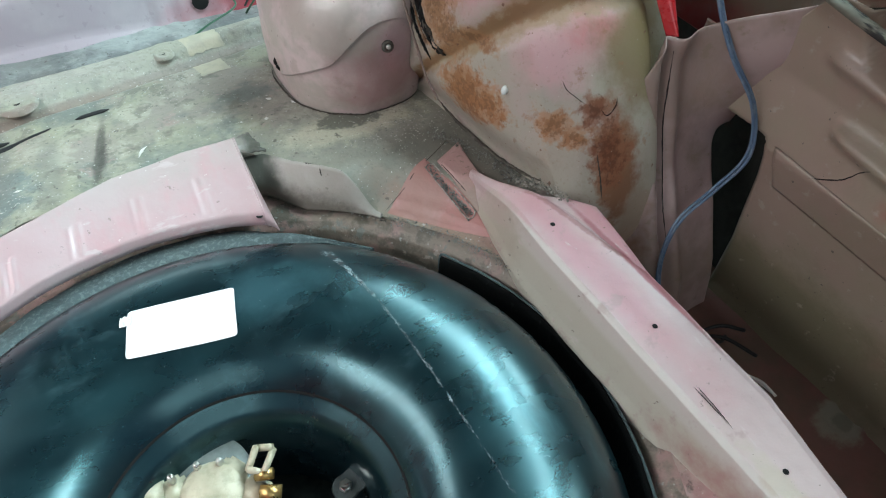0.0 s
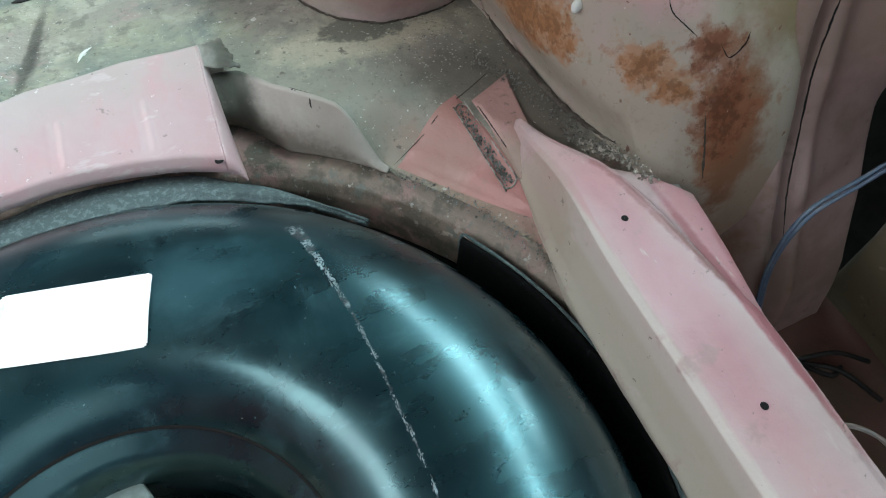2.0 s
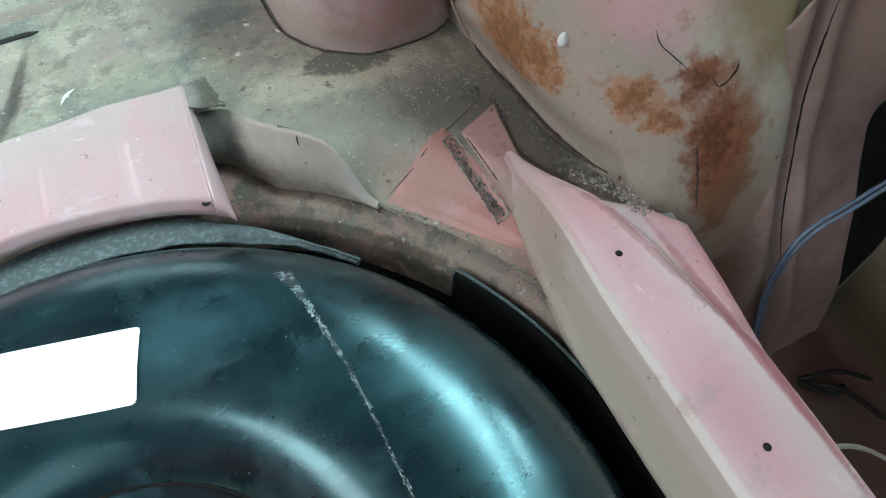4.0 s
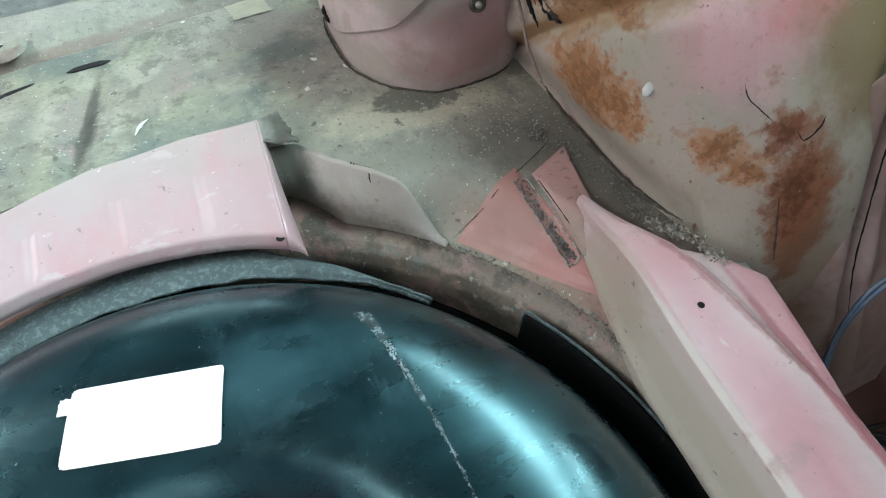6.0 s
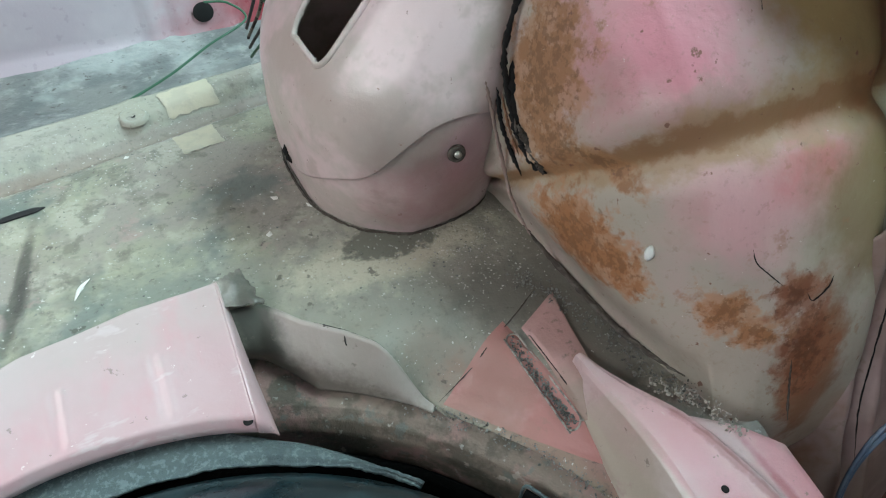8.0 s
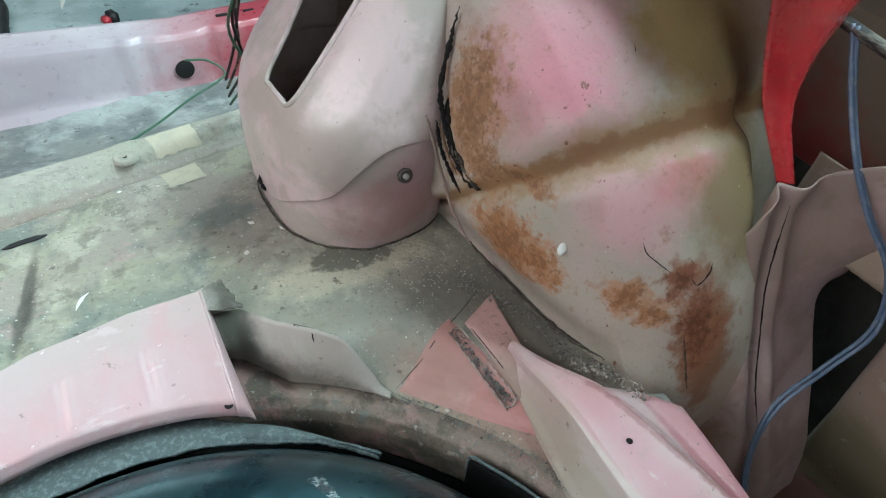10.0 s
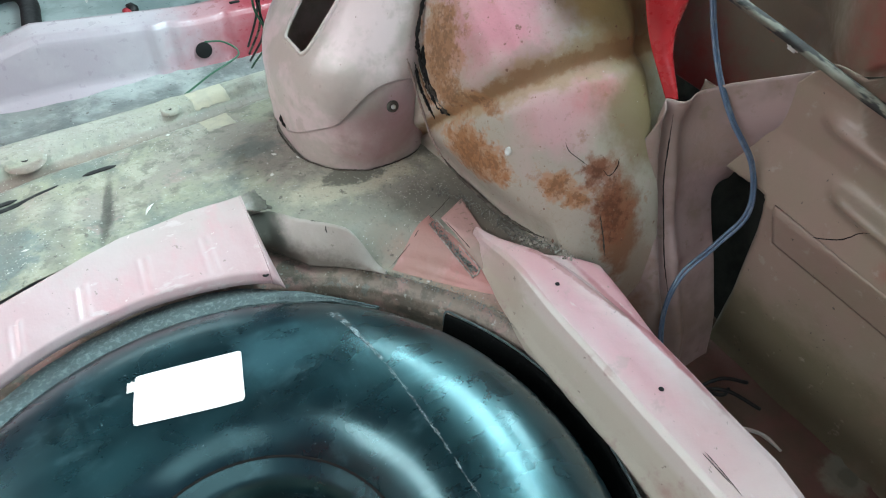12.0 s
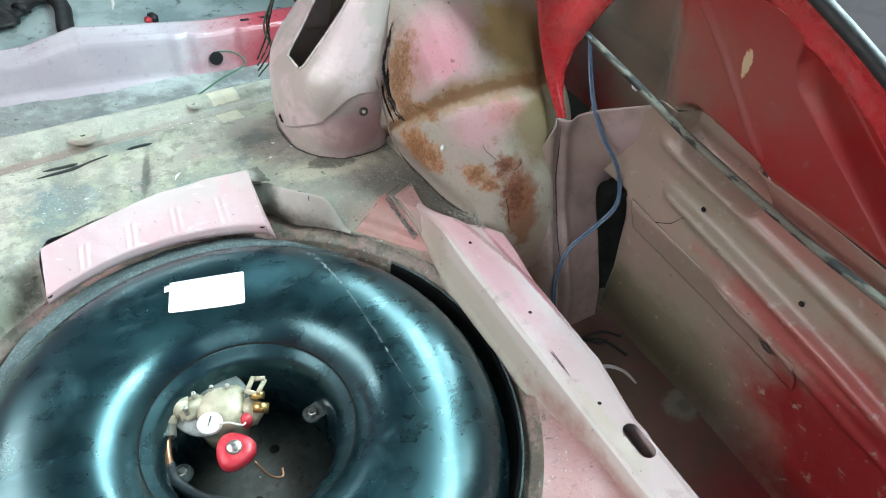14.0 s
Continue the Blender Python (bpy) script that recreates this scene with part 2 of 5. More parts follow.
x = Mix("rail_paint", (0.60, 0.47, 0.46), 0.46, 0.0, 0.05)
x.spots(9, 0.42, 0.62, (0.62, 0.50, 0.49), 0.6, 1)
x.patch((0.366, 0.29, 0.02), (0.024, 0.15, 0.03), (0.60, 0.28, 0.31), 0.8, 0.25, 18, 0.7)
x.patch((0.418, 0.31, 0.012), (0.016, 0.08, 0.03), (0.60, 0.25, 0.28), 0.8, 0.3, 30, 0.6)
x.patch((0.405, 0.25, 0.012), (0.005, 0.10, 0.05), (0.40, 0.12, 0.14), 0.85, 0.2, 60, 0.3)
x.patch((0.333, 0.12, -0.026), (0.009, 0.8, 0.043), (0.56, 0.53, 0.44), 0.97, 0.12, 30, 0.12)
# edge highlight painted as a whitish line along the rail
x.patch((0.3395, 0.12, 0.012), (0.0055, 0.8, 0.016), (0.64, 0.60, 0.55), 0.85, 0.12, 30, 0.3)
x.patch((0.34, 0.40, -0.02), (0.014, 0.05, 0.04), (0.47, 0.41, 0.33), 0.7, 0.4, 50, 0.4)
x.patch((0.331, -0.18, -0.02), (0.012, 0.27, 0.032), (0.42, 0.22, 0.20), 0.85, 0.4, 24, 0.4)
x.patch((0.352, 0.01, 0.02), (0.010, 0.07, 0.03), (0.55, 0.47, 0.38), 0.8, 0.5, 40, 0.4)
x.patch((0.388, 0.335, 0.016), (0.004, 0.075, 0.012), (0.36, 0.16, 0.15), 0.7, 0.5, 90, 0.4, 0, 11)
x.spots(30, 0.58, 0.70, (0.45, 0.31, 0.29), 0.6, 12)
x.spots(60, 0.62, 0.70, (0.66, 0.56, 0.55), 0.6, 14, (1, 0.3, 1))
x.spots(90, 0.66, 0.7, (0.2, 0.16, 0.13), 0.7, 17)
RAIL = x.done(0.12, 300, 0.06)

x = Mix("arch_paint", (0.43, 0.40, 0.33), 0.48)
x.spots(12, 0.48, 0.66, (0.50, 0.39, 0.36), 0.6, 1)
x.spots(26, 0.54, 0.68, (0.36, 0.31, 0.24), 0.45, 41)
x.patch((0.400, 0.543, 0.210), (0.05, 0.05, 0.045), (0.60, 0.22, 0.28), 0.9, 0.5, 18, 0.95)
x.patch((0.398, 0.555, 0.250), (0.06, 0.05, 0.035), (0.64, 0.30, 0.34), 0.8, 0.35, 18, 0.8)
x.patch((0.436, 0.455, 0.142), (0.045, 0.045, 0.032), (0.62, 0.36, 0.37), 0.9, 0.4, 22, 0.7)
x.patch((0.485, 0.462, 0.162), (0.03, 0.03, 0.024), (0.60, 0.17, 0.18), 0.75, 0.6, 30, 0.9)
x.patch((0.420, 0.498, 0.186), (0.02, 0.02, 0.018), (0.40, 0.27, 0.24), 0.7, 0.6, 60, 0.3)
x.patch((0.525, 0.50, 0.245), (0.062, 0.075, 0.062), (0.35, 0.26, 0.10), 0.9, 0.4, 24, 0.3)
x.patch((0.520, 0.43, 0.13), (0.046, 0.05, 0.06), (0.23, 0.165, 0.085), 0.85, 0.5, 24, 0.6)
x.patch((0.56, 0.47, 0.20), (0.04, 0.12, 0.13), (0.25, 0.20, 0.09), 0.8, 0.4, 20, 0.5)
x.fan((0.72, -0.06), 44.6, 4.4, (0.37, 0.25, 0.12), 0.65, 1.1, 30, 2)
x.fan((0.72, -0.06), 45.2, 2.0, (0.27, 0.14, 0.06), 0.75, 1.4, 50, 5)
x.rust([((0.373, 0.597, 0.158), (0.018, 0.030, 0.055)), ((0.372, 0.572, 0.122), (0.015, 0.024, 0.024)), ((0.385, 0.535, 0.128), (0.02, 0.03, 0.008))], (0.36, 0.19, 0.09), 0.85, 2)
x.rust([((0.375, 0.528, 0.060), (0.022, 0.036, 0.030)), ((0.380, 0.492, 0.066), (0.018, 0.026, 0.018)), ((0.417, 0.422, 0.073), (0.016, 0.019, 0.015)), ((0.437, 0.406, 0.060), (0.015, 0.013, 0.010))], (0.40, 0.18, 0.07), 0.85, 6)
x.patch((0.487, 0.380, 0.02), (0.026, 0.055, 0.070), (0.26, 0.12, 0.06), 0.92, 0.5, 40, 0.35)
x.rust([((0.475, 0.388, 0.040), (0.020, 0.030, 0.040)), ((0.460, 0.408, 0.086), (0.016, 0.016, 0.014))], (0.26, 0.10, 0.05), 0.9, 14)
x.patch((0.52, 0.36, -0.06), (0.03, 0.06, 0.05), (0.36, 0.29, 0.22), 0.9, 0.3, 40, 0.3)
x.spots(38, 0.62, 0.72, (0.34, 0.17, 0.09), 0.6, 27)
x.spots(70, 0.66, 0.70, (0.2, 0.1, 0.07), 0.9, 31)
x.spots(180, 0.56, 0.70, (0.26, 0.17, 0.11), 0.3, 61)
x.spots(240, 0.71, 0.74, (0.75, 0.72, 0.68), 0.8, 37)
ARCH = x.done(0.22, 140, 0.1)

x = Mix("dome_paint", (0.48, 0.42, 0.38), 0.36, 0.0, 0.15)
x.spots(14, 0.42, 0.6, (0.64, 0.51, 0.51), 0.85, 1)
x.spots(24, 0.54, 0.68, (0.40, 0.33, 0.29), 0.6, 7)
x.patch((0.300, 0.632, 0.085), (0.06, 0.03, 0.035), (0.30, 0.25, 0.22), 0.7, 0.3, 30, 0.6)
x.patch((0.338, 0.622, 0.075), (0.022, 0.02, 0.03), (0.52, 0.36, 0.38), 0.8, 0.3, 40, 0.5)
x.patch((0.34, 0.63, 0.03), (0.08, 0.04, 0.045), (0.40, 0.20, 0.20), 0.7, 0.5, 30, 0.8)
x.spots(130, 0.68, 0.72, (0.25, 0.16, 0.13), 0.7, 3)
DOME = x.done(0.15, 200)

x = Mix("flange_paint", (0.36, 0.335, 0.295), 0.45)
x.spots(20, 0.45, 0.62, (0.40, 0.36, 0.33), 0.7, 1)
# floor dirt by the cheek, darkened further for the cavity's shade
x.patch((0.150, 0.620, -0.035), (0.018, 0.05, 0.06), (0.07, 0.075, 0.06), 0.95, 0.3, 40, 0.5)
# shading towards the flange's lower edge, painted in
x.patch((0.185, 0.57, -0.058), (0.06, 0.07, 0.014), (0.12, 0.10, 0.08), 0.85, 0.5, 50, 0.6)
x.spots(70, 0.62, 0.70, (0.18, 0.17, 0.14), 0.7, 5)
FLANGE = x.done(0.2, 200)

x = Mix("liner_paint", (0.31, 0.235, 0.205), 0.45)
x.patch((0.50, 0.38, -0.02), (0.033, 0.2, 0.14), (0.22, 0.11, 0.06), 0.85, 0.5, 40, 0.5)
x.spots(22, 0.5, 0.64, (0.29, 0.22, 0.18), 0.7, 8)
x.spots(9, 0.42, 0.6, (0.44, 0.33, 0.32), 0.8, 1)
x.spots(40, 0.6, 0.7, (0.25, 0.20, 0.15), 0.7, 5)
LINER = x.done(0.2, 200)

x = Mix("quarter_paint", (0.30, 0.25, 0.19), 0.42, 0.0, 0.15)
x.spots(6, 0.4, 0.62, (0.33, 0.24, 0.20), 0.8, 2)
x.patch((0.6, -0.24, -0.05), (0.3, 0.24, 0.20), (0.26, 0.012, 0.014), 0.97, 0.3, 12, 0.4)
x.patch((0.63, -0.05, 0.07), (0.2, 0.16, 0.022), (0.36, 0.07, 0.06), 0.8, 0.4, 20, 0.5)
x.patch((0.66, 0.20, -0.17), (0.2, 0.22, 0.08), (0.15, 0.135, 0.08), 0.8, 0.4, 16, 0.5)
x.patch((0.62, 0.05, 0.20), (0.2, 0.12, 0.05), (0.36, 0.10, 0.09), 0.6, 0.4, 14, 0.5)
x.spots(45, 0.6, 0.7, (0.40, 0.36, 0.30), 0.6, 5)
x.spots(110, 0.67, 0.71, DIRT, 0.8, 15)
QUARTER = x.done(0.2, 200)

x = Mix("red_paint", RED, 0.28, 0.0, 0.5)
x.spots(5, 0.4, 0.65, (0.33, 0.05, 0.045), 0.8, 1)
x.spots(40, 0.6, 0.7, (0.45, 0.13, 0.11), 0.5, 4)
REDP = x.done(0.1, 200, 0.1)

x = Mix("red_dusty", (0.30, 0.018, 0.018), 0.40, 0.0, 0.15)
x.spots(6, 0.45, 0.65, (0.27, 0.05, 0.04), 0.8, 1)
x.patch((0.60, 0.20, 0.34), (0.2, 0.10, 0.06), (0.27, 0.075, 0.055), 0.7, 0.4, 16, 0.7)
# brown dust, with the shade of the cavity behind the pillar painted in
x.patch((0.65, 0.44, 0.24), (0.25, 0.20, 0.15), (0.17, 0.15, 0.11), 0.95, 0.3, 14, 0.5)
x.patch((0.582, 0.189, 0.352), (0.05, 0.006, 0.018), (0.55, 0.42, 0.25), 1.0, 0.5, 90, 0.1)
x.spots(60, 0.64, 0.7, (0.32, 0.10, 0.08), 0.5, 8)
REDD = x.done(0.15, 200)

x = Mix("pocket_paint", (0.19, 0.095, 0.08), 0.5)
x.spots(8, 0.42, 0.6, (0.14, 0.095, 0.07), 0.9, 1)
x.patch((0.65, 0.066, -0.2), (0.030, 0.026, 0.1), (0.27, 0.28, 0.22), 0.8, 0.3, 60, 0.3)
x.patch((0.652, 0.064, -0.2), (0.012, 0.011, 0.1), (0.15, 0.14, 0.11), 0.7, 0.4, 60, 0.3)
x.patch((0.62, -0.22, -0.2), (0.2, 0.14, 0.3), (0.27, 0.02, 0.03), 0.9, 0.3, 12, 0.5)
POCKET = x.done(0.25, 150)

x = Mix("cover_paint", (0.53, 0.38, 0.39), 0.34, 0.0, 0.2)
x.spots(10, 0.42, 0.62, (0.55, 0.43, 0.44), 0.8, 1)
x.spots(30, 0.58, 0.70, (0.46, 0.40, 0.38), 0.5, 6)
x.patch((0.0, 0.66, 0.0), (0.3, 0.05, 0.1), (0.45, 0.44, 0.40), 0.5, 0.3, 30, 0.6)
x.spots(16, 0.50, 0.66, (0.57, 0.34, 0.36), 0.6, 12, (1, 0.5, 1))
x.spots(45, 0.60, 0.68, (0.60, 0.53, 0.53), 0.7, 16, (0.35, 1, 1))
x.spots(80, 0.66, 0.70, (0.24, 0.20, 0.18), 0.7, 19)
x.spots(120, 0.68, 0.72, (0.75, 0.72, 0.7), 0.8, 3)
COVER = x.done(0.12, 250, 0.06)

x = Mix("tank_enamel", (0.003, 0.010, 0.014), 0.29, 0.0, 0.30)
x.b.inputs["Coat Roughness"].default_value = 0.18
x.b.inputs["Specular Tint"].default_value = (0.42, 0.92, 1.0, 1)
x.b.inputs["Specular IOR Level"].default_value = 0.95
x.spots(7, 0.45, 0.75, (0.012, 0.040, 0.048), 0.6, 2, (1, 2.2, 1), 2.0)
x.spots(6, 0.45, 0.68, (0.001, 0.004, 0.006), 0.7, 15, (1, 2, 1), 2.0)
x.spots(16, 0.52, 0.80, (0.04, 0.09, 0.105), 0.7, 6, (1.6, 0.7, 1), 6.0)
x.spots(34, 0.55, 0.78, (0.05, 0.10, 0.115), 0.5, 33, (0.6, 1.3, 1), 6.0)
x.patch((0.09, 0.19, 0.0), (0.035, 0.025, 0.05), (0.04, 0.10, 0.12), 0.6, 0.6, 40, 0.8)
x.spots(230, 0.70, 0.73, (0.20, 0.28, 0.30), 0.7, 11)
TANK = x.done(0.03, 60, 0.09, 0.002, 20, (1.0, 1.7, 1.0))

x = Mix("scuffed_paint", (0.22, 0.30, 0.32), 0.6)
x.spots(120, 0.4, 0.6, (0.03, 0.04, 0.045), 0.9, 2)
SCUFF = x.done(0.3, 300)

x = Mix("sticker_paper", (0.9, 0.9, 0.9), 0.5)
STICKER = x.done(0.03, 300, 0.03)

# real felt, and the sheet added for shade low in the well
x = Mix("black_felt_and_shade", (0.007, 0.008, 0.008), 1.0)
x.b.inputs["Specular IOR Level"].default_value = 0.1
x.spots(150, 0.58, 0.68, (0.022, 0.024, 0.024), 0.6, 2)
FELT_AND_SHADE = x.done(0.5, 500)

x = Mix("grey_foam", (0.09, 0.13, 0.135), 0.9)
x.spots(220, 0.5, 0.62, (0.17, 0.23, 0.235), 0.8, 2)
x.spots(20, 0.5, 0.65, (0.06, 0.085, 0.09), 0.7, 6)
FOAM = x.done(0.6, 420, 0.1, 0.003)

x = Mix("ear_steel", (0.10, 0.12, 0.12), 0.45, 0.4)
x.spots(90, 0.5, 0.65, (0.05, 0.06, 0.06), 0.7, 2)
EAR = x.done(0.2, 300)

x = Mix("grey_disc", (0.22, 0.25, 0.24), 0.45, 0.2)
x.spots(60, 0.45, 0.62, (0.15, 0.17, 0.17), 0.7, 2)
DISC = x.done(0.1, 300)
x = Mix("mounting_plate", (0.05, 0.055, 0.05), 0.5)
x.spots(30, 0.45, 0.62, (0.085, 0.09, 0.08), 0.8, 2)
x.spots(90, 0.58, 0.68, (0.02, 0.02, 0.02), 0.8, 6)
PLATE = x.done(0.3, 200)
x = Mix("dusty_hose", (0.045, 0.055, 0.06), 0.5)
x.spots(40, 0.45, 0.62, (0.08, 0.095, 0.10), 0.8, 2)
HOSE = x.done(0.2, 200)
x = Mix("valve_metal", (0.50, 0.46, 0.34), 0.42, 0.1)
x.spots(50, 0.45, 0.62, (0.38, 0.35, 0.25), 0.8, 2)
VALVE = x.done(0.2, 300)

x = Mix("bright_metal", (0.62, 0.62, 0.58), 0.3, 0.9)
x.spots(90, 0.5, 0.65, (0.4, 0.4, 0.37), 0.6, 2)
STEEL = x.done(0.1, 300)

x = Mix("brass", (0.50, 0.34, 0.13), 0.32, 0.85)
BRASS = x.done(0.1, 300)
x = Mix("copper_pipe", (0.50, 0.27, 0.16), 0.35, 0.8)
COPPER = x.done(0.1, 200)
x = Mix("red_plastic", (0.55, 0.03, 0.05), 0.4)
x.spots(60, 0.5, 0.65, (0.62, 0.10, 0.11), 0.6, 2)
REDPL = x.done(0.1, 200)
x = Mix("white_plastic", (0.75, 0.76, 0.72), 0.4)
x.spots(80, 0.55, 0.68, (0.5, 0.5, 0.46), 0.6, 2)
WHITE = x.done(0.05, 200)
x = Mix("black_rubber", (0.012, 0.013, 0.014), 0.55)
x.spots(60, 0.5, 0.65, (0.03, 0.03, 0.03), 0.8, 2)
RUBBER = x.done(0.2, 200)
x = Mix("blue_wire", (0.10, 0.16, 0.25), 0.4)
x.spots(60, 0.5, 0.62, (0.17, 0.23, 0.30), 0.8, 2)
BLUEW = x.done(0.05, 200)
x = Mix("green_wire", (0.03, 0.11, 0.06), 0.45)
GREENW = x.done(0.05, 200)
# flat black painted in for the shade inside holes, gaps and cracks
x = Mix("dark_hole", (0.004, 0.004, 0.004), 0.9)
HOLE = x.done(0.0, 100, 0.0)
x = Mix("flaking_seal", (0.13, 0.125, 0.10), 0.8)
x.spots(26, 0.48, 0.6, (0.19, 0.19, 0.15), 0.8, 2, (1, 0.4, 1))
x.spots(45, 0.50, 0.56, (0.018, 0.018, 0.018), 0.95, 7, (1, 0.25, 1))
SEAL = x.done(0.4, 200)
x = Mix("crevice_dirt", (0.06, 0.05, 0.04), 0.8)
x.spots(90, 0.5, 0.65, (0.14, 0.13, 0.11), 0.8, 2)
CREVICE = x.done(0.5, 300)
x = Mix("rusty_edge", (0.24, 0.12, 0.06), 0.7)
x.spots(120, 0.45, 0.6, (0.34, 0.24, 0.17), 0.8, 2)
RUSTM = x.done(0.5, 300)
x = Mix("solder", (0.27, 0.28, 0.26), 0.5, 0.2)
x.spots(200, 0.45, 0.6, (0.10, 0.10, 0.09), 0.9, 2)
BEADM = x.done(0.8, 500, 0.2, 0.004)
x = Mix("pale_sealer", (0.42, 0.40, 0.35), 0.5)
x.spots(150, 0.45, 0.6, (0.16, 0.15, 0.13), 0.9, 2)
SEALP = x.done(0.5, 400)
x = Mix("sill_paint", (0.40, 0.35, 0.39), 0.33, 0.0, 0.25)
x.spots(5, 0.42, 0.6, (0.45, 0.41, 0.44), 0.8, 2)
x.patch((0.40, 1.45, -0.28), (0.16, 0.3, 0.2), (0.42, 0.20, 0.22), 0.8, 0.3, 12, 0.4)
x.patch((0.50, 1.45, -0.28), (0.15, 0.3, 0.2), (0.33, 0.03, 0.045), 0.92, 0.3, 12, 0.4)
SILL = x.done(0.12, 200)
x = Mix("seat_pan_paint", (0.22, 0.24, 0.23), 0.45)
x.spots(7, 0.42, 0.6, (0.14, 0.165, 0.165), 0.8, 2)
x.spots(9, 0.45, 0.70, (0.40, 0.45, 0.44), 0.8, 5)
x.spots(45, 0.52, 0.70, (0.38, 0.41, 0.39), 0.6, 6)
x.spots(60, 0.6, 0.68, DIRT, 0.8, 9)
PAN = x.done(0.5, 160)
x = Mix("cabin_floor_paint", (0.42, 0.52, 0.52), 0.35)
x.spots(5, 0.45, 0.6, (0.26, 0.34, 0.34), 0.8, 2)
x.spots(16, 0.58, 0.68, (0.08, 0.10, 0.10), 0.9, 5)
CABIN = x.done(0.3, 120)
x = Mix("garage_wall_paint", (0.45, 0.46, 0.46), 0.8)
x.spots(3, 0.4, 0.6, (0.36, 0.37, 0.37), 0.7, 2)
GARAGE = x.done(0.2, 60)
# dark wall colour that stands in for shade in the gap beside the liner
x = Mix("gap_shade_paint", (0.03, 0.03, 0.024), 0.8)
x.spots(20, 0.45, 0.62, (0.05, 0.05, 0.04), 0.8, 2)
GAP_SHADE = x.done(0.4, 120)
x = Mix("headliner_cloth", (0.05, 0.05, 0.05), 0.9)
x.spots(30, 0.45, 0.6, (0.07, 0.07, 0.065), 0.7, 2)
HEADLINER = x.done(0.3, 400)
x = Mix("gusset_paint", (0.47, 0.22, 0.20), 0.4)
x.spots(20, 0.5, 0.68, (0.55, 0.33, 0.31), 0.7, 2)
x.spots(45, 0.60, 0.70, (0.36, 0.22, 0.18), 0.7, 5)
x.patch((0.28, 0.47, -0.03), (0.03, 0.06, 0.1), (0.36, 0.22, 0.18), 0.6, 0.5, 40, 0.5, 0, -38)
GUSSET = x.done(0.3, 200)
x = Mix("strap_paint", (0.36, 0.27, 0.225), 0.45)
x.spots(24, 0.45, 0.62, (0.44, 0.31, 0.27), 0.8, 1)
x.patch((0.350, 0.505, -0.01), (0.026, 0.040, 0.05), (0.52, 0.32, 0.30), 0.9, 0.4, 50, 0.5)
x.spots(55, 0.58, 0.68, (0.19, 0.155, 0.12), 0.8, 5)
x.spots(130, 0.62, 0.70, (0.10, 0.09, 0.075), 0.8, 9)
STRAP = x.done(0.35, 220)
x = Mix("paint_flake", (0.5, 0.5, 0.46), 0.6)
_g = x.nt.nodes.new("ShaderNodeNewGeometry")
x.lay(x.ramp(_g.outputs["Random Per Island"], 0.3, 0.9), (0.12, 0.13, 0.12), 1.0)
FLAKE = x.done(0.1, 200)
x = Mix("tape_paper", (0.52, 0.50, 0.38), 0.6)
x.spots(40, 0.45, 0.62, (0.44, 0.43, 0.34), 0.8, 2)
TAPE = x.done(0.2, 200)

# ---------------------------------------------------------------- boot floor with the pressed well
CX, CY = -0.01, 0.24
TILT_X, TILT_Y = 0.05, -0.04


def lean_of(px, py):
    """How much the well and the tank in it stand aslant."""
    return TILT_X * (px - CX) + TILT_Y * (py - CY)


def floor_height(px, py):
    z = -0.012 - 0.10 * max(0.0, py - 0.55)
    groove = py - (0.875 + 0.17 * px)
    z -= 0.010 * math.exp(-(groove / 0.012) ** 2)
    z += 0.012 * smooth(0.012, 0.03, groove)
    for rib, y0, y1, w in ((-0.02, 0.60, 0.80, 0.010), (-0.125, 0.60, 0.84, 0.022), (-0.30, 0.50, 0.84, 0.02)):
        z -= 0.004 * math.exp(-((px - rib - 0.15 * (py - 0.7)) / w) ** 2) * smooth(y0 - 0.02, y0 + 0.02, py) * (1 - smooth(y1 - 0.02, y1 + 0.02, py))
    for qx, qy in ((0.085, 0.735), (-0.084, 0.909), (0.123, 0.945)):
        d = math.hypot(px - qx, py - qy)
        z += 0.004 * math.exp(-(d / 0.012) ** 2) - 0.005 * math.exp(-(d / 0.005) ** 2)
    wr, wa = math.hypot(px - CX, py - CY), math.degrees(math.atan2(py - CY, px - CX))
    beside = (1 - smooth(44, 47, wa)) * smooth(-30, -10, wa)
    z += beside * (0.0035 * math.exp(-((wr - 0.386) / 0.003) ** 2) - 0.003 * math.exp(-((wr - 0.379) / 0.003) ** 2) - 0.002 * math.exp(-((wr - 0.395) / 0.004) ** 2))
    z += 0.0025 * noise.noise((px * 9, py * 9, 0)) + 0.0008 * noise.noise((px * 45, py * 45, 3))
    return z


EDGE = [(0.365, -0.62), (0.40, 0.30), (0.445, 0.36), (0.445, 0.985), (-0.75, 0.87), (-0.75, -0.62)]


def reach(w):
    """How far the floor goes from the well's middle in a direction."""
    dx, dy = math.cos(w), math.sin(w)
    best = 9.0
    for (ax, ay), (bx, by) in zip(EDGE, EDGE[1:] + EDGE[:1]):
        ex, ey = bx - ax, by - ay
        det = dx * -ey + ex * dy
        if abs(det) < 1e-9:
            continue
        t = ((ax - CX) * -ey + ex * (ay - CY)) / det
        s = (dx * (ay - CY) - dy * (ax - CX)) / det
        if t > 0 and -1e-6 <= s <= 1 + 1e-6:
            best = min(best, t)
    return best


WALL_R, LIP_R = 0.345, 0.366


def floor_edge(deg):
    """Radius at which the floor ends round the well."""
    return interp(deg, (43.5, 46.6, 52.6, 56.6, 61.7, 66.5, 72, 112, 119), (LIP_R, 0.372, 0.386, 0.394, 0.402, 0.420, 0.41, 0.41, LIP_R))


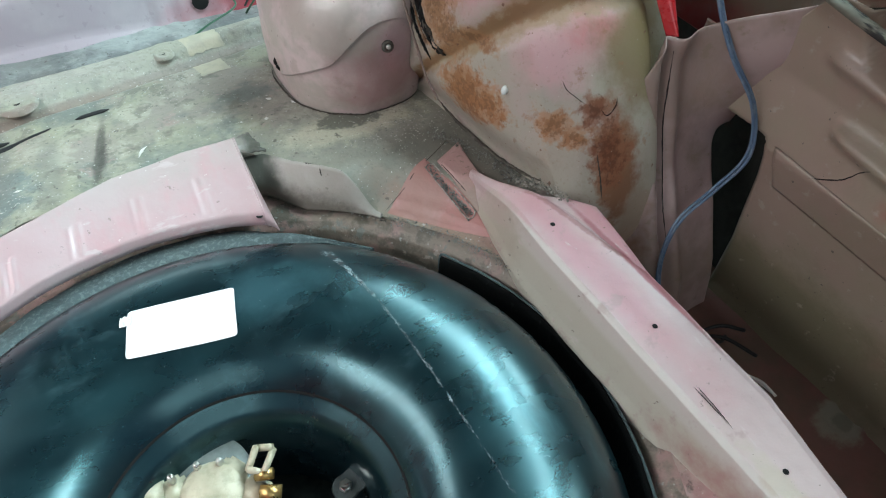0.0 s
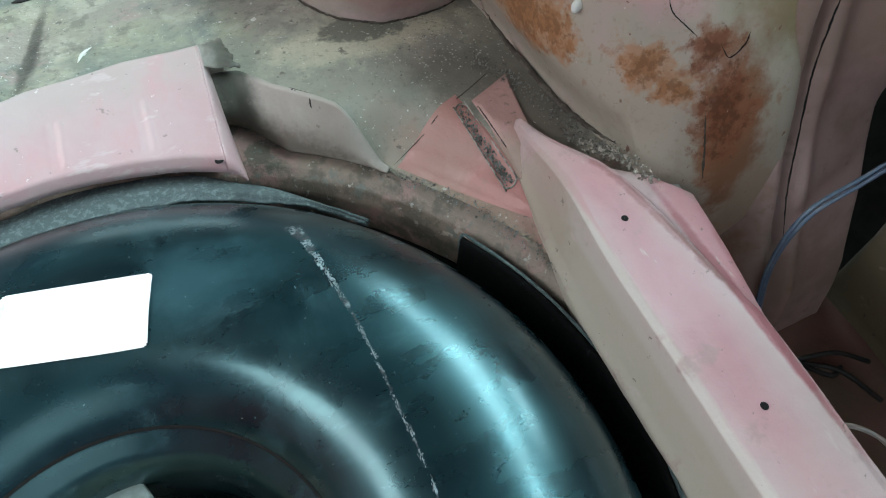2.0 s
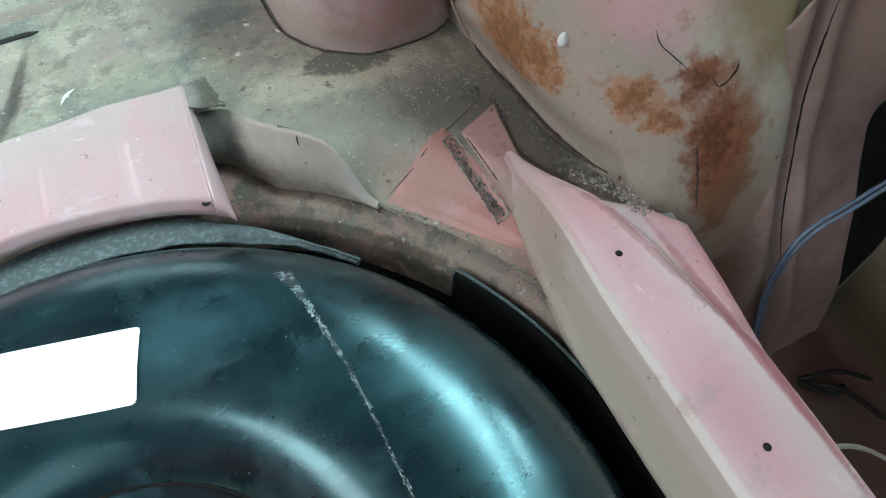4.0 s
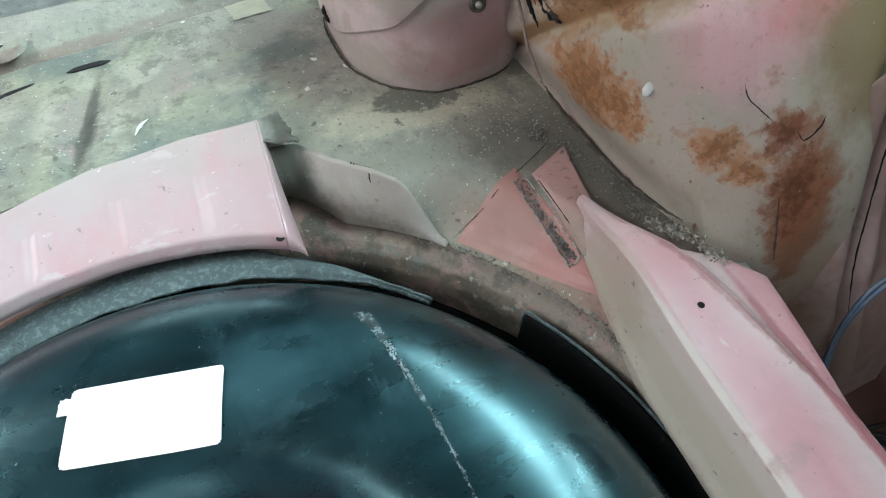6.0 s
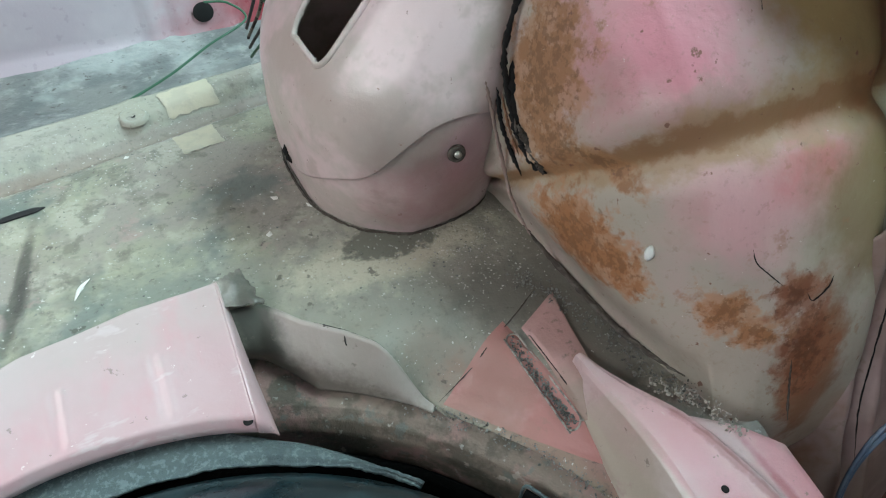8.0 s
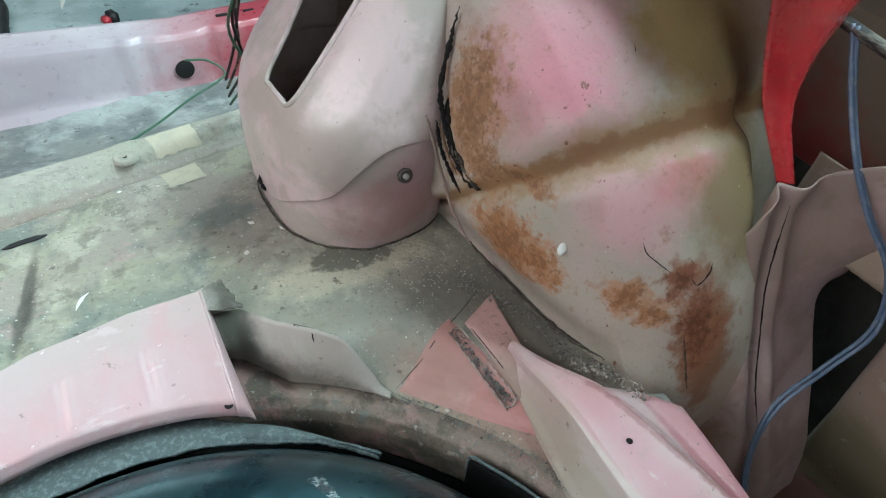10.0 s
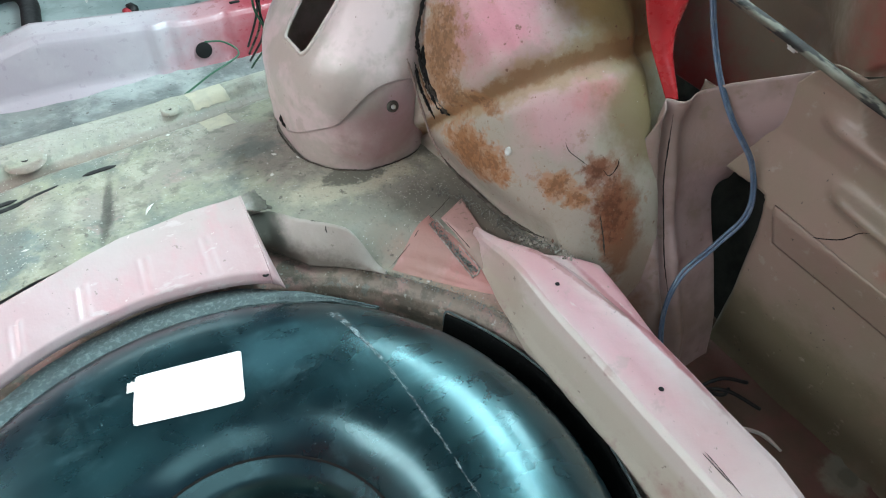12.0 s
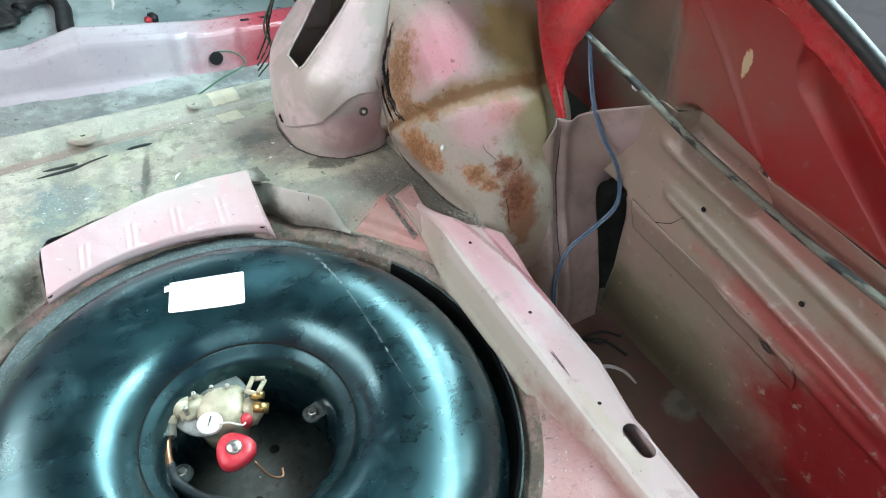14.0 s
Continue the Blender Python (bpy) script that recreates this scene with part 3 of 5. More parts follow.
def floor_rise(deg, r):
    """0 where the sheet lies on the lip, 1 where it has reached the floor's height."""
    held = smooth(45.5, 53.5, deg) * (1 - smooth(115, 119, deg))
    out = 0.40 + 0.03 * smooth(0.2, 0.9, math.cos(radians(deg)))
    return 1 - (1 - held) * (1 - smooth(LIP_R, out, r))


def floor_surface(px, py):
    """Height of the floor's sheet at a place."""
    r = math.hypot(px - CX, py - CY)
    w = math.degrees(math.atan2(py - CY, px - CX))
    lip = -0.058 + lean_of(px, py)
    if r < WALL_R + 0.012:
        return lip - 0.012
    k = 0.0 if 46 < w < 117 and r < floor_edge(w) else floor_rise(w, r)
    return lip + (floor_height(px, py) - lip) * k


def floor_point(u, v):
    w = 2 * math.pi * u
    c, s = math.cos(w), math.sin(w)
    far = reach(w)
    deg = math.degrees(w)
    inner = floor_edge(deg)
    r = inner + (far - inner) * v ** 1.25
    px, py = CX + r * c, CY + r * s
    lip = -0.058 + lean_of(px, py)
    return (px, py, lip + (floor_height(px, py) - lip) * floor_rise(deg, r))


def lip_point(u, v):
    w = 2 * math.pi * u
    c, s = math.cos(w), math.sin(w)
    prof_r = (0.20, 0.325, 0.338, WALL_R, 0.347, 0.352, 0.360, LIP_R)
    prof_z = (-0.215, -0.215, -0.20, -0.11, -0.085, -0.074, -0.066, -0.058)
    q = v * 7
    r, z = interp(q, range(8), prof_r), interp(q, range(8), prof_z)
    r = min(r, reach(w))
    if q > 6:
        d = math.degrees(w)
        r += (q - 6) * 0.055 * smooth(42, 47, d) * (1 - smooth(115, 120, d))
    px, py = CX + r * c, CY + r * s
    if v > 0.5:
        z += 0.0012 * noise.noise((px * 40, py * 40, 7))
    return (px, py, z + lean_of(px, py))


vs, fs = grid(floor_point, 420, 110, True)
fs = [f[::-1] for f in fs]
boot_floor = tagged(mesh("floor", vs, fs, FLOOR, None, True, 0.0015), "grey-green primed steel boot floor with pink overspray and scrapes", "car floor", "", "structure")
vs, fs = grid(lip_point, 240, 42, True)
fs = [f[::-1] for f in fs]
well = mesh("spare_wheel_well", vs, fs, LIP, boot_floor)
tagged(well, "dirty pink round spare wheel well pressed into the floor")

# rolled edge of the floor beside the cover plate
def rolled(u, v):
    deg = 79.0 - 34.0 * u
    w = radians(deg)
    top = floor_edge(deg) + 0.001
    low = interp(deg, (45, 59.4, 63, 66, 70, 79), (0.366, 0.369, 0.383, 0.396, 0.402, 0.402))
    r = low + (top - low) * v - (0.004 + 0.008 * smooth(60, 66, deg)) * math.sin(math.pi * v)
    px, py = CX + r * math.cos(w), CY + r * math.sin(w)
    z0 = -0.057 + lean_of(px, py)
    z1 = z0 + (floor_height(px, py) - z0) * floor_rise(deg, top) + 0.002
    return (px, py, z0 + (z1 - z0) * v ** 1.25 + 0.0012 * noise.noise((deg * 0.3, v * 3, 1)))


vs, fs = grid(rolled, 80, 16)
tagged(mesh("floor_flange", vs, fs, FLANGE, boot_floor, True, 0.0008), "pale cracked flange rolled down towards the well")

# ---------------------------------------------------------------- chassis rail
def rail_point(u, v):
    y = interp(v, (0, 0.2, 0.5, 1), (-0.62, -0.052, 0.008, 0.47))
    tip = smooth(0.30, 0.47, y)
    left = 0.337 + 0.012 * tip
    right = interp(y, (-0.62, -0.1, -0.03, 0.09, 0.17, 0.243, 0.297, 0.345, 0.37, 0.394, 0.43, 0.47), (0.388, 0.390, 0.391, 0.409, 0.410, 0.416, 0.425, 0.431, 0.412, 0.386, 0.370, 0.3575))
    crease = min(right - 0.003, interp(y, (0.0, 0.09, 0.17, 0.244, 0.28, 0.335, 0.39, 0.43, 0.47), (0.390, 0.406, 0.407, 0.410, 0.403, 0.395, 0.383, 0.367, 0.3545)))
    top = 0.021 - 0.022 * smooth(0.36, 0.47, y)
    drop = 0.0045 * smooth(0.0, 0.012, right - crease)
    slim = min(1.0, (crease - left) / 0.03)
    prof = [(left - 0.001, -0.10), (left - 0.009, -0.046 + 0.020 * tip), (left - 0.005, -0.032 + 0.014 * tip), (left, top - 0.012), (left + 0.0015 * slim, top - 0.004), (left + 0.007 * slim, top),
            (crease - 0.006 * slim, top + 0.001), (crease - 0.001, top - 0.0006), (crease + 0.001, top - drop), (max(crease + 0.002, right - 0.005), top - drop - 0.002), (right - 0.001, top - 0.008), (right, top - 0.016), (right, -0.27)]
    q = interp(u, (0, 0.3, 0.7, 1), (0, 5, 6, 12))
    k = min(int(q), 11)
    t = q - k
    a, b = prof[k], prof[k + 1]
    px, pz = a[0] + (b[0] - a[0]) * t, a[1] + (b[1] - a[1]) * t
    return (px, y, pz + 0.0012 * noise.noise((px * 25, y * 14, 1)) + 0.0004 * noise.noise((px * 90, y * 90, 4)))


def in_slot(u, v):
    p = rail_point(u, v)
    yy = max(0.0, abs(p[1] + 0.022) - 0.012)
    return p[2] > 0.005 and math.hypot(p[0] - 0.3745, yy) < 0.0115


vs, fs = grid(rail_point, 140, 420, False, lambda u, v: not in_slot(u, v))
rail = tagged(mesh("chassis_rail", vs, fs, RAIL, None, True, 0.0015), "pink-painted pressed steel chassis rail with drilled holes", "chassis rail", "", "structure")
for hx, hy in ((0.366, 0.340), (0.370, 0.192), (0.364, 0.038)):
    bm = lathe([(0.0001, 0.0), (0.0022, 0.0006), (0.0026, 0.0)], (hx, hy, 0.0216), 16, False)
    part("drill_hole", bm, HOLE, rail)

RAIL_NICKS = ([(0.355, 0.128, 0.022), (0.355, 0.112, 0.022), (0.355, 0.096, 0.022)], [(0.358, 0.128, 0.022), (0.357, 0.106, 0.022), (0.355, 0.085, 0.022)])

# ---------------------------------------------------------------- wheel arch
AY, AZ = 0.72, -0.06


def arch_x(rho):
    return interp(rho, (0.0, 0.16, 0.22, 0.27, 0.30, 0.325, 0.338, 0.345, 0.347), (0.362, 0.368, 0.374, 0.381, 0.391, 0.412, 0.44, 0.48, 0.64))


PROFILE = [(arch_x(r), r) for r in (0.02, 0.08, 0.12, 0.16, 0.20, 0.23, 0.26, 0.28, 0.295, 0.305, 0.315, 0.323, 0.33, 0.335, 0.338)] + [(0.455, 0.3415), (0.475, 0.3445), (0.50, 0.346), (0.53, 0.347), (0.56, 0.347), (0.62, 0.347)]


def arch_point(u, v):
    w = radians(-40 + 190 * u)
    q = v * (len(PROFILE) - 1)
    k = min(int(q), len(PROFILE) - 2)
    t = q - k
    px = PROFILE[k][0] + (PROFILE[k + 1][0] - PROFILE[k][0]) * t
    r = PROFILE[k][1] + (PROFILE[k + 1][1] - PROFILE[k][1]) * t
    crease = math.degrees(w) - 43.8
    dent = -0.009 * math.exp(-(crease / 2.2) ** 2) + 0.006 * smooth(1.5, 6, crease)
    flare = 0.02 * (1 - smooth(-5, 22, math.degrees(w))) * smooth(0.26, 0.33, r)
    bump = 0.006 * noise.noise((px * 9, w * 3, 2)) + 0.002 * noise.noise((px * 30, w * 10, 5))
    flare -= 0.035 * smooth(0.54, 0.575, px) * (1 - smooth(40, 60, math.degrees(w)))
    r2 = r + flare + (dent + bump) * smooth(0.1, 0.3, r)
    px -= (dent + bump) * 0.7 * (1 - smooth(0.3, 0.345, r))
    z = AZ + r2 * math.sin(w)
    px += 0.028 * smooth(0.055, -0.015, z) * (1 - smooth(0.30, 0.34, r))
    return (px, AY - r2 * math.cos(w), z)


vs, fs = grid(arch_point, 200, 100)
arch = tagged(mesh("wheel_arch", vs, fs, ARCH, None, True, 0.0015), "rusty beige and pink rear wheel arch with split seams", "wheel arch", "", "structure")

# ---------------------------------------------------------------- domed bracket in front of the arch
DZ = (-0.03, 0.03, 0.09, 0.116, 0.134, 0.156, 0.178, 0.22, 0.28, 0.36)


def dome_point(w, z, off=0.0):
    left = soft(z, DZ, (0.238, 0.229, 0.229, 0.238, 0.251, 0.272, 0.290, 0.322, 0.352, 0.372)) - off
    front = soft(z, DZ, (0.646, 0.632, 0.625, 0.627, 0.632, 0.638, 0.646, 0.664, 0.69, 0.71)) - off
    right, back = 0.425, 0.88
    cx, cy = (left + right) / 2, (front + back) / 2
    a, b = (right - left) / 2, (back - front) / 2
    c, s = math.cos(w), math.sin(w)
    e = 0.88
    ripple = 1 + 0.025 * noise.noise((c * 2.5, s * 2.5, z * 14)) + 0.008 * noise.noise((c * 7, s * 7, z * 40))
    return (cx + a * ripple * math.copysign(abs(c) ** e, c), cy + b * ripple * math.copysign(abs(s) ** e, s), z)


def dome_lip(w):
    """Height of the overlap line, from the front round to the side."""
    d = math.degrees(w) % 360
    return soft(d, (150, 184, 220, 235, 247, 257, 268, 282, 300), (-0.02, 0.0, 0.046, 0.062, 0.092, 0.110, 0.117, 0.112, 0.09), 4.0)


vs, fs = grid(lambda u, v: dome_point(2 * math.pi * u, -0.03 + 0.145 * v), 96, 30, True)
dome = tagged(mesh("seat_belt_tower", vs, fs, DOME, None, True, 0.0012), "beige-pink domed steel tower with a slanted slot beside the arch", "body panel", "", "structure")


def hood_point(u, v):
    w = math.radians(120 + 200 * u)
    lo = dome_lip(w)
    z = lo + (0.36 - lo) * v
    return dome_point(w, z, 0.0025 + 0.001 * smooth(0.1, 0, v))


def slot_keep(u, v):
    p = hood_point(u, v)
    h = p[2] - 0.130 - 0.06 * (p[1] - 0.728)
    return not (0 < h < 0.14 and 0.701 + 0.06 * h < p[1] < 0.750 + 0.40 * h and p[0] < 0.37)


vs, fs = grid(hood_point, 300, 190, False, slot_keep)
mesh("hood", vs, fs, DOME, dome, True, 0.0015)
def hood_at(y, z):
    """The place on the hood's near side at that y and height."""
    best = min((dome_point(radians(130 + 0.5 * k), z, 0.003) for k in range(260)), key=lambda p: abs(p[1] - y) + (1 if p[0] > 0.37 else 0))
    return (best[0], y, z)


rim = [hood_at(0.701 + 0.06 * h, 0.128 + h) for h in (0.14, 0.10, 0.06, 0.025, 0.008)]
rim += [hood_at(y, 0.129 + 0.06 * (y - 0.728)) for y in (0.706, 0.716, 0.728, 0.740, 0.747)]
rim += [hood_at(0.751 + 0.40 * h, 0.131 + h) for h in (0.008, 0.03, 0.06, 0.09, 0.125)]
tube("slot_rim", rim, 0.0026, DOME, dome, 140, 8)
# unseen back, added to keep light from behind the slot
vs, fs = grid(lambda u, v: dome_point(radians(318 + 164 * u), 0.10 + 0.262 * v), 60, 30)
mesh("shade_back", vs, fs, DOME, dome, True, 0.0015)
# unseen cap, added to shut out light from above; the tower has none
vs, fs = grid(lambda u, v: (0.40 + (dome_point(2 * math.pi * u, 0.36)[0] - 0.40) * v, 0.79 + (dome_point(2 * math.pi * u, 0.36)[1] - 0.79) * v, 0.362), 60, 4, True)
mesh("shade_cap", vs, fs, DOME, dome, True, 0.003)
bm = lathe([(0.0075, 0.0), (0.0068, 0.0022), (0.004, 0.003), (0.0035, 0.002), (0.001, 0.002)], (0, 0, 0), 24)
sc = part("screw", bm, CREVICE, dome, "rusty screw in a dimple")
sc.matrix_world = look((0.3245, 0.6225, 0.083), (0.34, 0.72, 0.06))
bm = lathe([(0.003, 0.0), (0.0028, 0.0042), (0.001, 0.0046)], (0, 0, 0), 16)
sc = part("screw_head", bm, STEEL, dome, "bright screw head")
sc.matrix_world = look((0.3245, 0.6225, 0.083), (0.28, 0.30, 0.20)) @ pose(0, 0, 0, 180, 0, 0)

# ---------------------------------------------------------------- liner panel behind the arch
def liner_point(u, v):
    """u across to the outside, v from bottom to top."""
    px = 0.485 + 0.175 * u
    u = (px - 0.525) / 0.135
    z = -0.26 + (0.26 + 0.145 - 0.07 * smooth(0.555, 0.51, px) + 0.065 * smooth(0.2, 1.0, u)) * v
    y = interp(z, (-0.26, -0.14, -0.05, 0.0, 0.06, 0.12, 0.22), (0.27, 0.30, 0.345, 0.37, 0.39, 0.41, 0.40))
    y += 0.06 * smooth(0.542, 0.495, px)
    y -= 0.085 * smooth(0.30, 1.0, u) * smooth(0.0, 0.15, z)
    y += 0.012 * math.exp(-((px - 0.553) / 0.005) ** 2) - 0.006 * math.exp(-((px - 0.568) / 0.008) ** 2)
    y += 0.05 * smooth(0.84, 1.0, u) * (1 - smooth(0.0, 0.03, z))
    y += 0.004 * noise.noise((px * 11, z * 9, 14))
    return (px, y + 0.003 * noise.noise((px * 20, z * 20, 4)), z)


vs, fs = grid(liner_point, 90, 80)
liner = tagged(mesh("arch_liner", vs, fs, LINER, None, True, 0.0015), "dusty pink liner panel between arch and quarter panel", "body panel", "", "structure")

# ---------------------------------------------------------------- quarter panel
def quarter_x(y, z):
    px = interp(z, (-0.24, -0.2, -0.12, 0.0, 0.05, 0.13, 0.2, 0.24, 0.35, 0.44), (0.655, 0.668, 0.668, 0.645, 0.628, 0.640, 0.632, 0.612, 0.584, 0.555))
    px += -0.02 * smooth(0.1, -0.4, y)
    for z0, y0, y1, d in ((0.155, -0.5, 0.30, 0.010), (0.095, -0.5, 0.26, 0.012), (0.045, -0.5, 0.12, 0.008)):
        zz = z0 + 0.10 * (y - 0.1)
        px -= d * math.exp(-((z - zz) / 0.010) ** 2) * (1 - smooth(y1 - 0.03, y1, y))
    return px


def quarter_point(u, v):
    y = 0.44 - 1.055 * u
    z = -0.24 + (0.475 - 0.10 * smooth(0.29, 0.385, y)) * v
    px = quarter_x(y, z)
    d = max(0.0, abs(y - 0.185) - 0.045)
    px += 0.036 * smooth(0.039, 0.031, math.hypot(d, z - 0.205 - 0.15 * (y - 0.17)))
    px += 0.12 * smooth(0.304, 0.324, y) * smooth(0.062, 0.03, z)
    return (px + 0.003 * noise.noise((y * 8, z * 8, 6)), y, z)


vs, fs = grid(quarter_point, 260, 130)
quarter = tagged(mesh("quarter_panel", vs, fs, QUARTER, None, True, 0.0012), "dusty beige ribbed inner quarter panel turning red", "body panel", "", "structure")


def sag(y):
    d = max(0.0, 0.21 - y)
    return 1.3 * min(d, 0.25) ** 2 + 0.5 * max(0.0, d - 0.25)


def red_point(u, v):
    y = 0.62 - 1.21 * u
    z0 = 0.232 - 0.17 * smooth(0.28, 0.36, y)
    z = z0 + (0.432 - sag(y) - 0.10 * smooth(0.25, 0.60, y) - z0) * v
    px = quarter_x(y, max(z, 0.22)) + 0.006 + 0.10 * smooth(0.28, 0.40, y)
    for y0, s in ((0.205, 0.9), (0.02, 0.9)):
        px -= 0.007 * math.exp(-((y - y0 - s * (z - 0.33)) / 0.006) ** 2) * smooth(0.24, 0.27, z) * (1 - smooth(0.40, 0.43, z))
    px += 0.030 * smooth(0.048, 0.031, math.hypot(max(0.0, abs(y - 0.185) - 0.045), z - 0.205 - 0.15 * (y - 0.17)))
    # deep pocket towards the lamp
    d = -0.57 * (y - 0.123) + 0.82 * (z - 0.374 + 0.012)
    px += 0.06 * smooth(0.0, 0.009, -math.hypot(max(0.0, 0.02 - d), max(0.0, 0.02 - (0.130 - y))) + 0.02 + min(0.0, d, 0.130 - y))
    return (px + 0.004 * noise.noise((y * 6, z * 6, 9)), y, z)


vs, fs = grid(red_point, 460, 200)
skin = tagged(mesh("outer_skin", vs, fs, REDD, None, True, 0.0012), "dusty red inner face of the car's rear wing", "body panel", "", "structure")


def gutter_point(u, v):
    y = 0.52 - 1.1 * u
    prof_x = (0.574, 0.567, 0.560, 0.552, 0.548, 0.538, 0.530)
    prof_z = (0.416, 0.430, 0.448, 0.462, 0.468, 0.478, 0.480)
    q = v * 6
    px, z = interp(q, range(7), prof_x), interp(q, range(7), prof_z)
    for k in range(9):
        yd = 0.19 - 0.075 * k
        px += 0.006 * math.exp(-((y - yd) / 0.012) ** 2 - ((q - 1.5) / 0.8) ** 2)
    return (px - 0.02 * smooth(0.1, -0.5, y), y, z - 0.10 * smooth(0.25, 0.60, y) - sag(y) + 0.003 * noise.noise((y * 30, q, 1)))


vs, fs = grid(gutter_point, 160, 24)
tagged(mesh("tailgate_gutter", vs, fs, REDP, None, True, 0.0015), "glossy red dented tailgate gutter flange", "body panel", "", "structure")
tube_pts = [(0.522, 0.40 - 0.2 * k, 0.490 - sag(0.40 - 0.2 * k)) for k in range(5)]
tagged(tube("tailgate_seal", tube_pts, 0.008, RUBBER), "black rubber tailgate seal along the gutter", "rubber seal")

# red pillar web behind the arch
def pillar_point(u, v):
    a = [soft(v, (0, 0.3, 0.6, 1.0), t, 0.08) for t in ((0.556, 0.540, 0.522, 0.500), (0.420, 0.456, 0.463, 0.47), (0.138, 0.200, 0.252, 0.33))]
    b = [soft(v, (0, 0.3, 0.5, 0.75, 1.0), t, 0.08) for t in ((0.570, 0.574, 0.586, 0.622, 0.685), (0.420, 0.452, 0.458, 0.46, 0.465), (0.136, 0.190, 0.232, 0.280, 0.335))]
    p = Vector(a).lerp(Vector(b), u)
    return p + Vector((0, -0.010, 0.004)) * math.sin(math.pi * u)


vs, fs = grid(pillar_point, 20, 40)
tagged(mesh("pillar_web", vs, fs, REDP, None, True, 0.002), "red painted pillar web rising behind the wheel arch", "body panel", "", "structure")

# red panel added to keep window light out of the cavity below
def shield_point(u, v):
    a = Vector(pillar_point(u, 1.0))
    return a.lerp(Vector((0.42 + 0.38 * u, 0.80, 0.42)), v) + Vector((0, 0, 0.01 * math.sin(math.pi * v)))


vs, fs = grid(shield_point, 16, 12)
tagged(mesh("pillar_light_shield", vs, fs, REDP, None, True, 0.002), "red panel added over the pillar's foot to block window light", "body panel", "", "structure")

# flaking seal rail across the quarter panel
rail_line = [(0.607, 0.47, 0.254), (0.603, 0.349, 0.241), (0.598, 0.241, 0.228), (0.592, 0.121, 0.222), (0.588, 0.026, 0.219), (0.582, -0.061, 0.222), (0.575, -0.35, 0.23)]
bar = tagged(tube("seal_strip", rail_line, 0.0062, SEAL, None, 90, 10, 0.8), "grey flaking sealer strip along the quarter panel", "seal strip")
bm = box(bmesh.new(), pose(0.604, 0.338, 0.236, 20, 10, 30), (0.012, 0.012, 0.010), 0.002)
part("clip", bm, WHITE, bar, "white plastic clip")

# pocket floor
def pocket_point(u, v):
    px, y = 0.40 + 0.30 * u, 0.33 - 0.95 * v
    z = -0.215 + 0.004 * noise.noise((px * 12, y * 12, 2))
    d = math.hypot(px - 0.653, y - 0.066)
    z += 0.004 * math.exp(-((d - 0.024) / 0.004) ** 2)
    return (px, y, z)


vs, fs = grid(pocket_point, 60, 120)
tagged(mesh("pocket_floor", vs, fs, POCKET, None, True, 0.0015), "dusty dark pink floor of the side pocket", "car floor", "", "structure")

def lap_point(u, v):
    y = 0.28 - 0.33 * u + 0.012 * v
    z = 0.005 + 0.055 * v - 0.02 * u
    return (quarter_x(y, z) - 0.0022, y, z)


quarter_crack = [(quarter_x(a, b) - 0.001, a, b) for a, b in ((0.273, 0.034), (0.245, 0.052), (0.217, 0.070), (0.205, 0.088), (0.194, 0.102))]
vs, fs = grid(lap_point, 60, 14)
mesh("lapped_sheet", vs, fs, QUARTER, quarter, True, 0.0012)
mesh("dried_sealer", *grid(lambda u, v: (quarter_x(0.005 + 0.012 * math.cos(6.283 * u) * v, 0.027 + 0.012 * math.sin(6.283 * u) * v) - 0.0055 - 0.001 * (1 - v), 0.005 + 0.012 * math.cos(6.283 * u) * v * (1 + 0.3 * noise.noise((u * 5, 0, 0))), 0.027 + 0.012 * math.sin(6.283 * u) * v), 20, 4), SEAL, quarter)

# ---------------------------------------------------------------- towards the cabin
def pan_point(u, v):
    px, y = -0.9 + 1.6 * u, 0.86 + 0.75 * v
    z = interp(y, (0.86, 0.93, 0.99, 1.05, 1.3, 1.4, 1.6), (-0.08, -0.10, -0.20, -0.25, -0.29, -0.30, -0.30))
    z += 0.02 * smooth(0.1, 0.0, abs(px + 0.1) - 0.1) * smooth(1.05, 1.15, y) * (1 - smooth(1.25, 1.35, y))
    return (px, y, z + 0.008 * noise.noise((px * 9, y * 9, 8)))


vs, fs = grid(pan_point, 90, 60)
tagged(mesh("seat_pan", vs, fs, PAN, None, True, 0.0015), "scraped grey rear seat pan with pale scuffs", "car floor", "", "structure")


def sill_point(u, v):
    px = -0.9 + 1.5 * u
    top = interp(px, (-0.9, -0.14, -0.02, 0.05, 0.30, 0.60), (-0.225, -0.205, -0.172, -0.178, -0.197, -0.19))
    foot = -0.305 - 0.02 * smooth(0.0, 0.3, px)
    prof = [(1.455, foot), (1.478, foot + 0.02), (1.495, top - 0.012), (1.503, top), (1.56, top + 0.004), (1.57, top - 0.004), (1.575, -0.5)]
    q = v * 6
    k = min(int(q), 5)
    t = q - k
    y = prof[k][0] + (prof[k + 1][0] - prof[k][0]) * t
    z = prof[k][1] + (prof[k + 1][1] - prof[k][1]) * t
    bead = math.exp(-((px - 0.235) / 0.010) ** 2) + math.exp(-((px - 0.36) / 0.008) ** 2)
    y += 0.008 * bead * (1 if q < 3 else 0) - 0.006 * smooth(0.19, 0.20, px) * (1 if q < 3 else 0)
    return (px, y, z)


vs, fs = grid(sill_point, 150, 36)
sill = tagged(mesh("cross_member", vs, fs, SILL, None, True, 0.002), "pale lilac and red seat cross member with punched holes", "cross member", "", "structure")
bm = lathe([(0.0001, 0.0), (0.017, 0.0012), (0.0185, 0.0)], (0, 0, 0), 28, False)
ob = part("round_hole", bm, HOLE, sill)
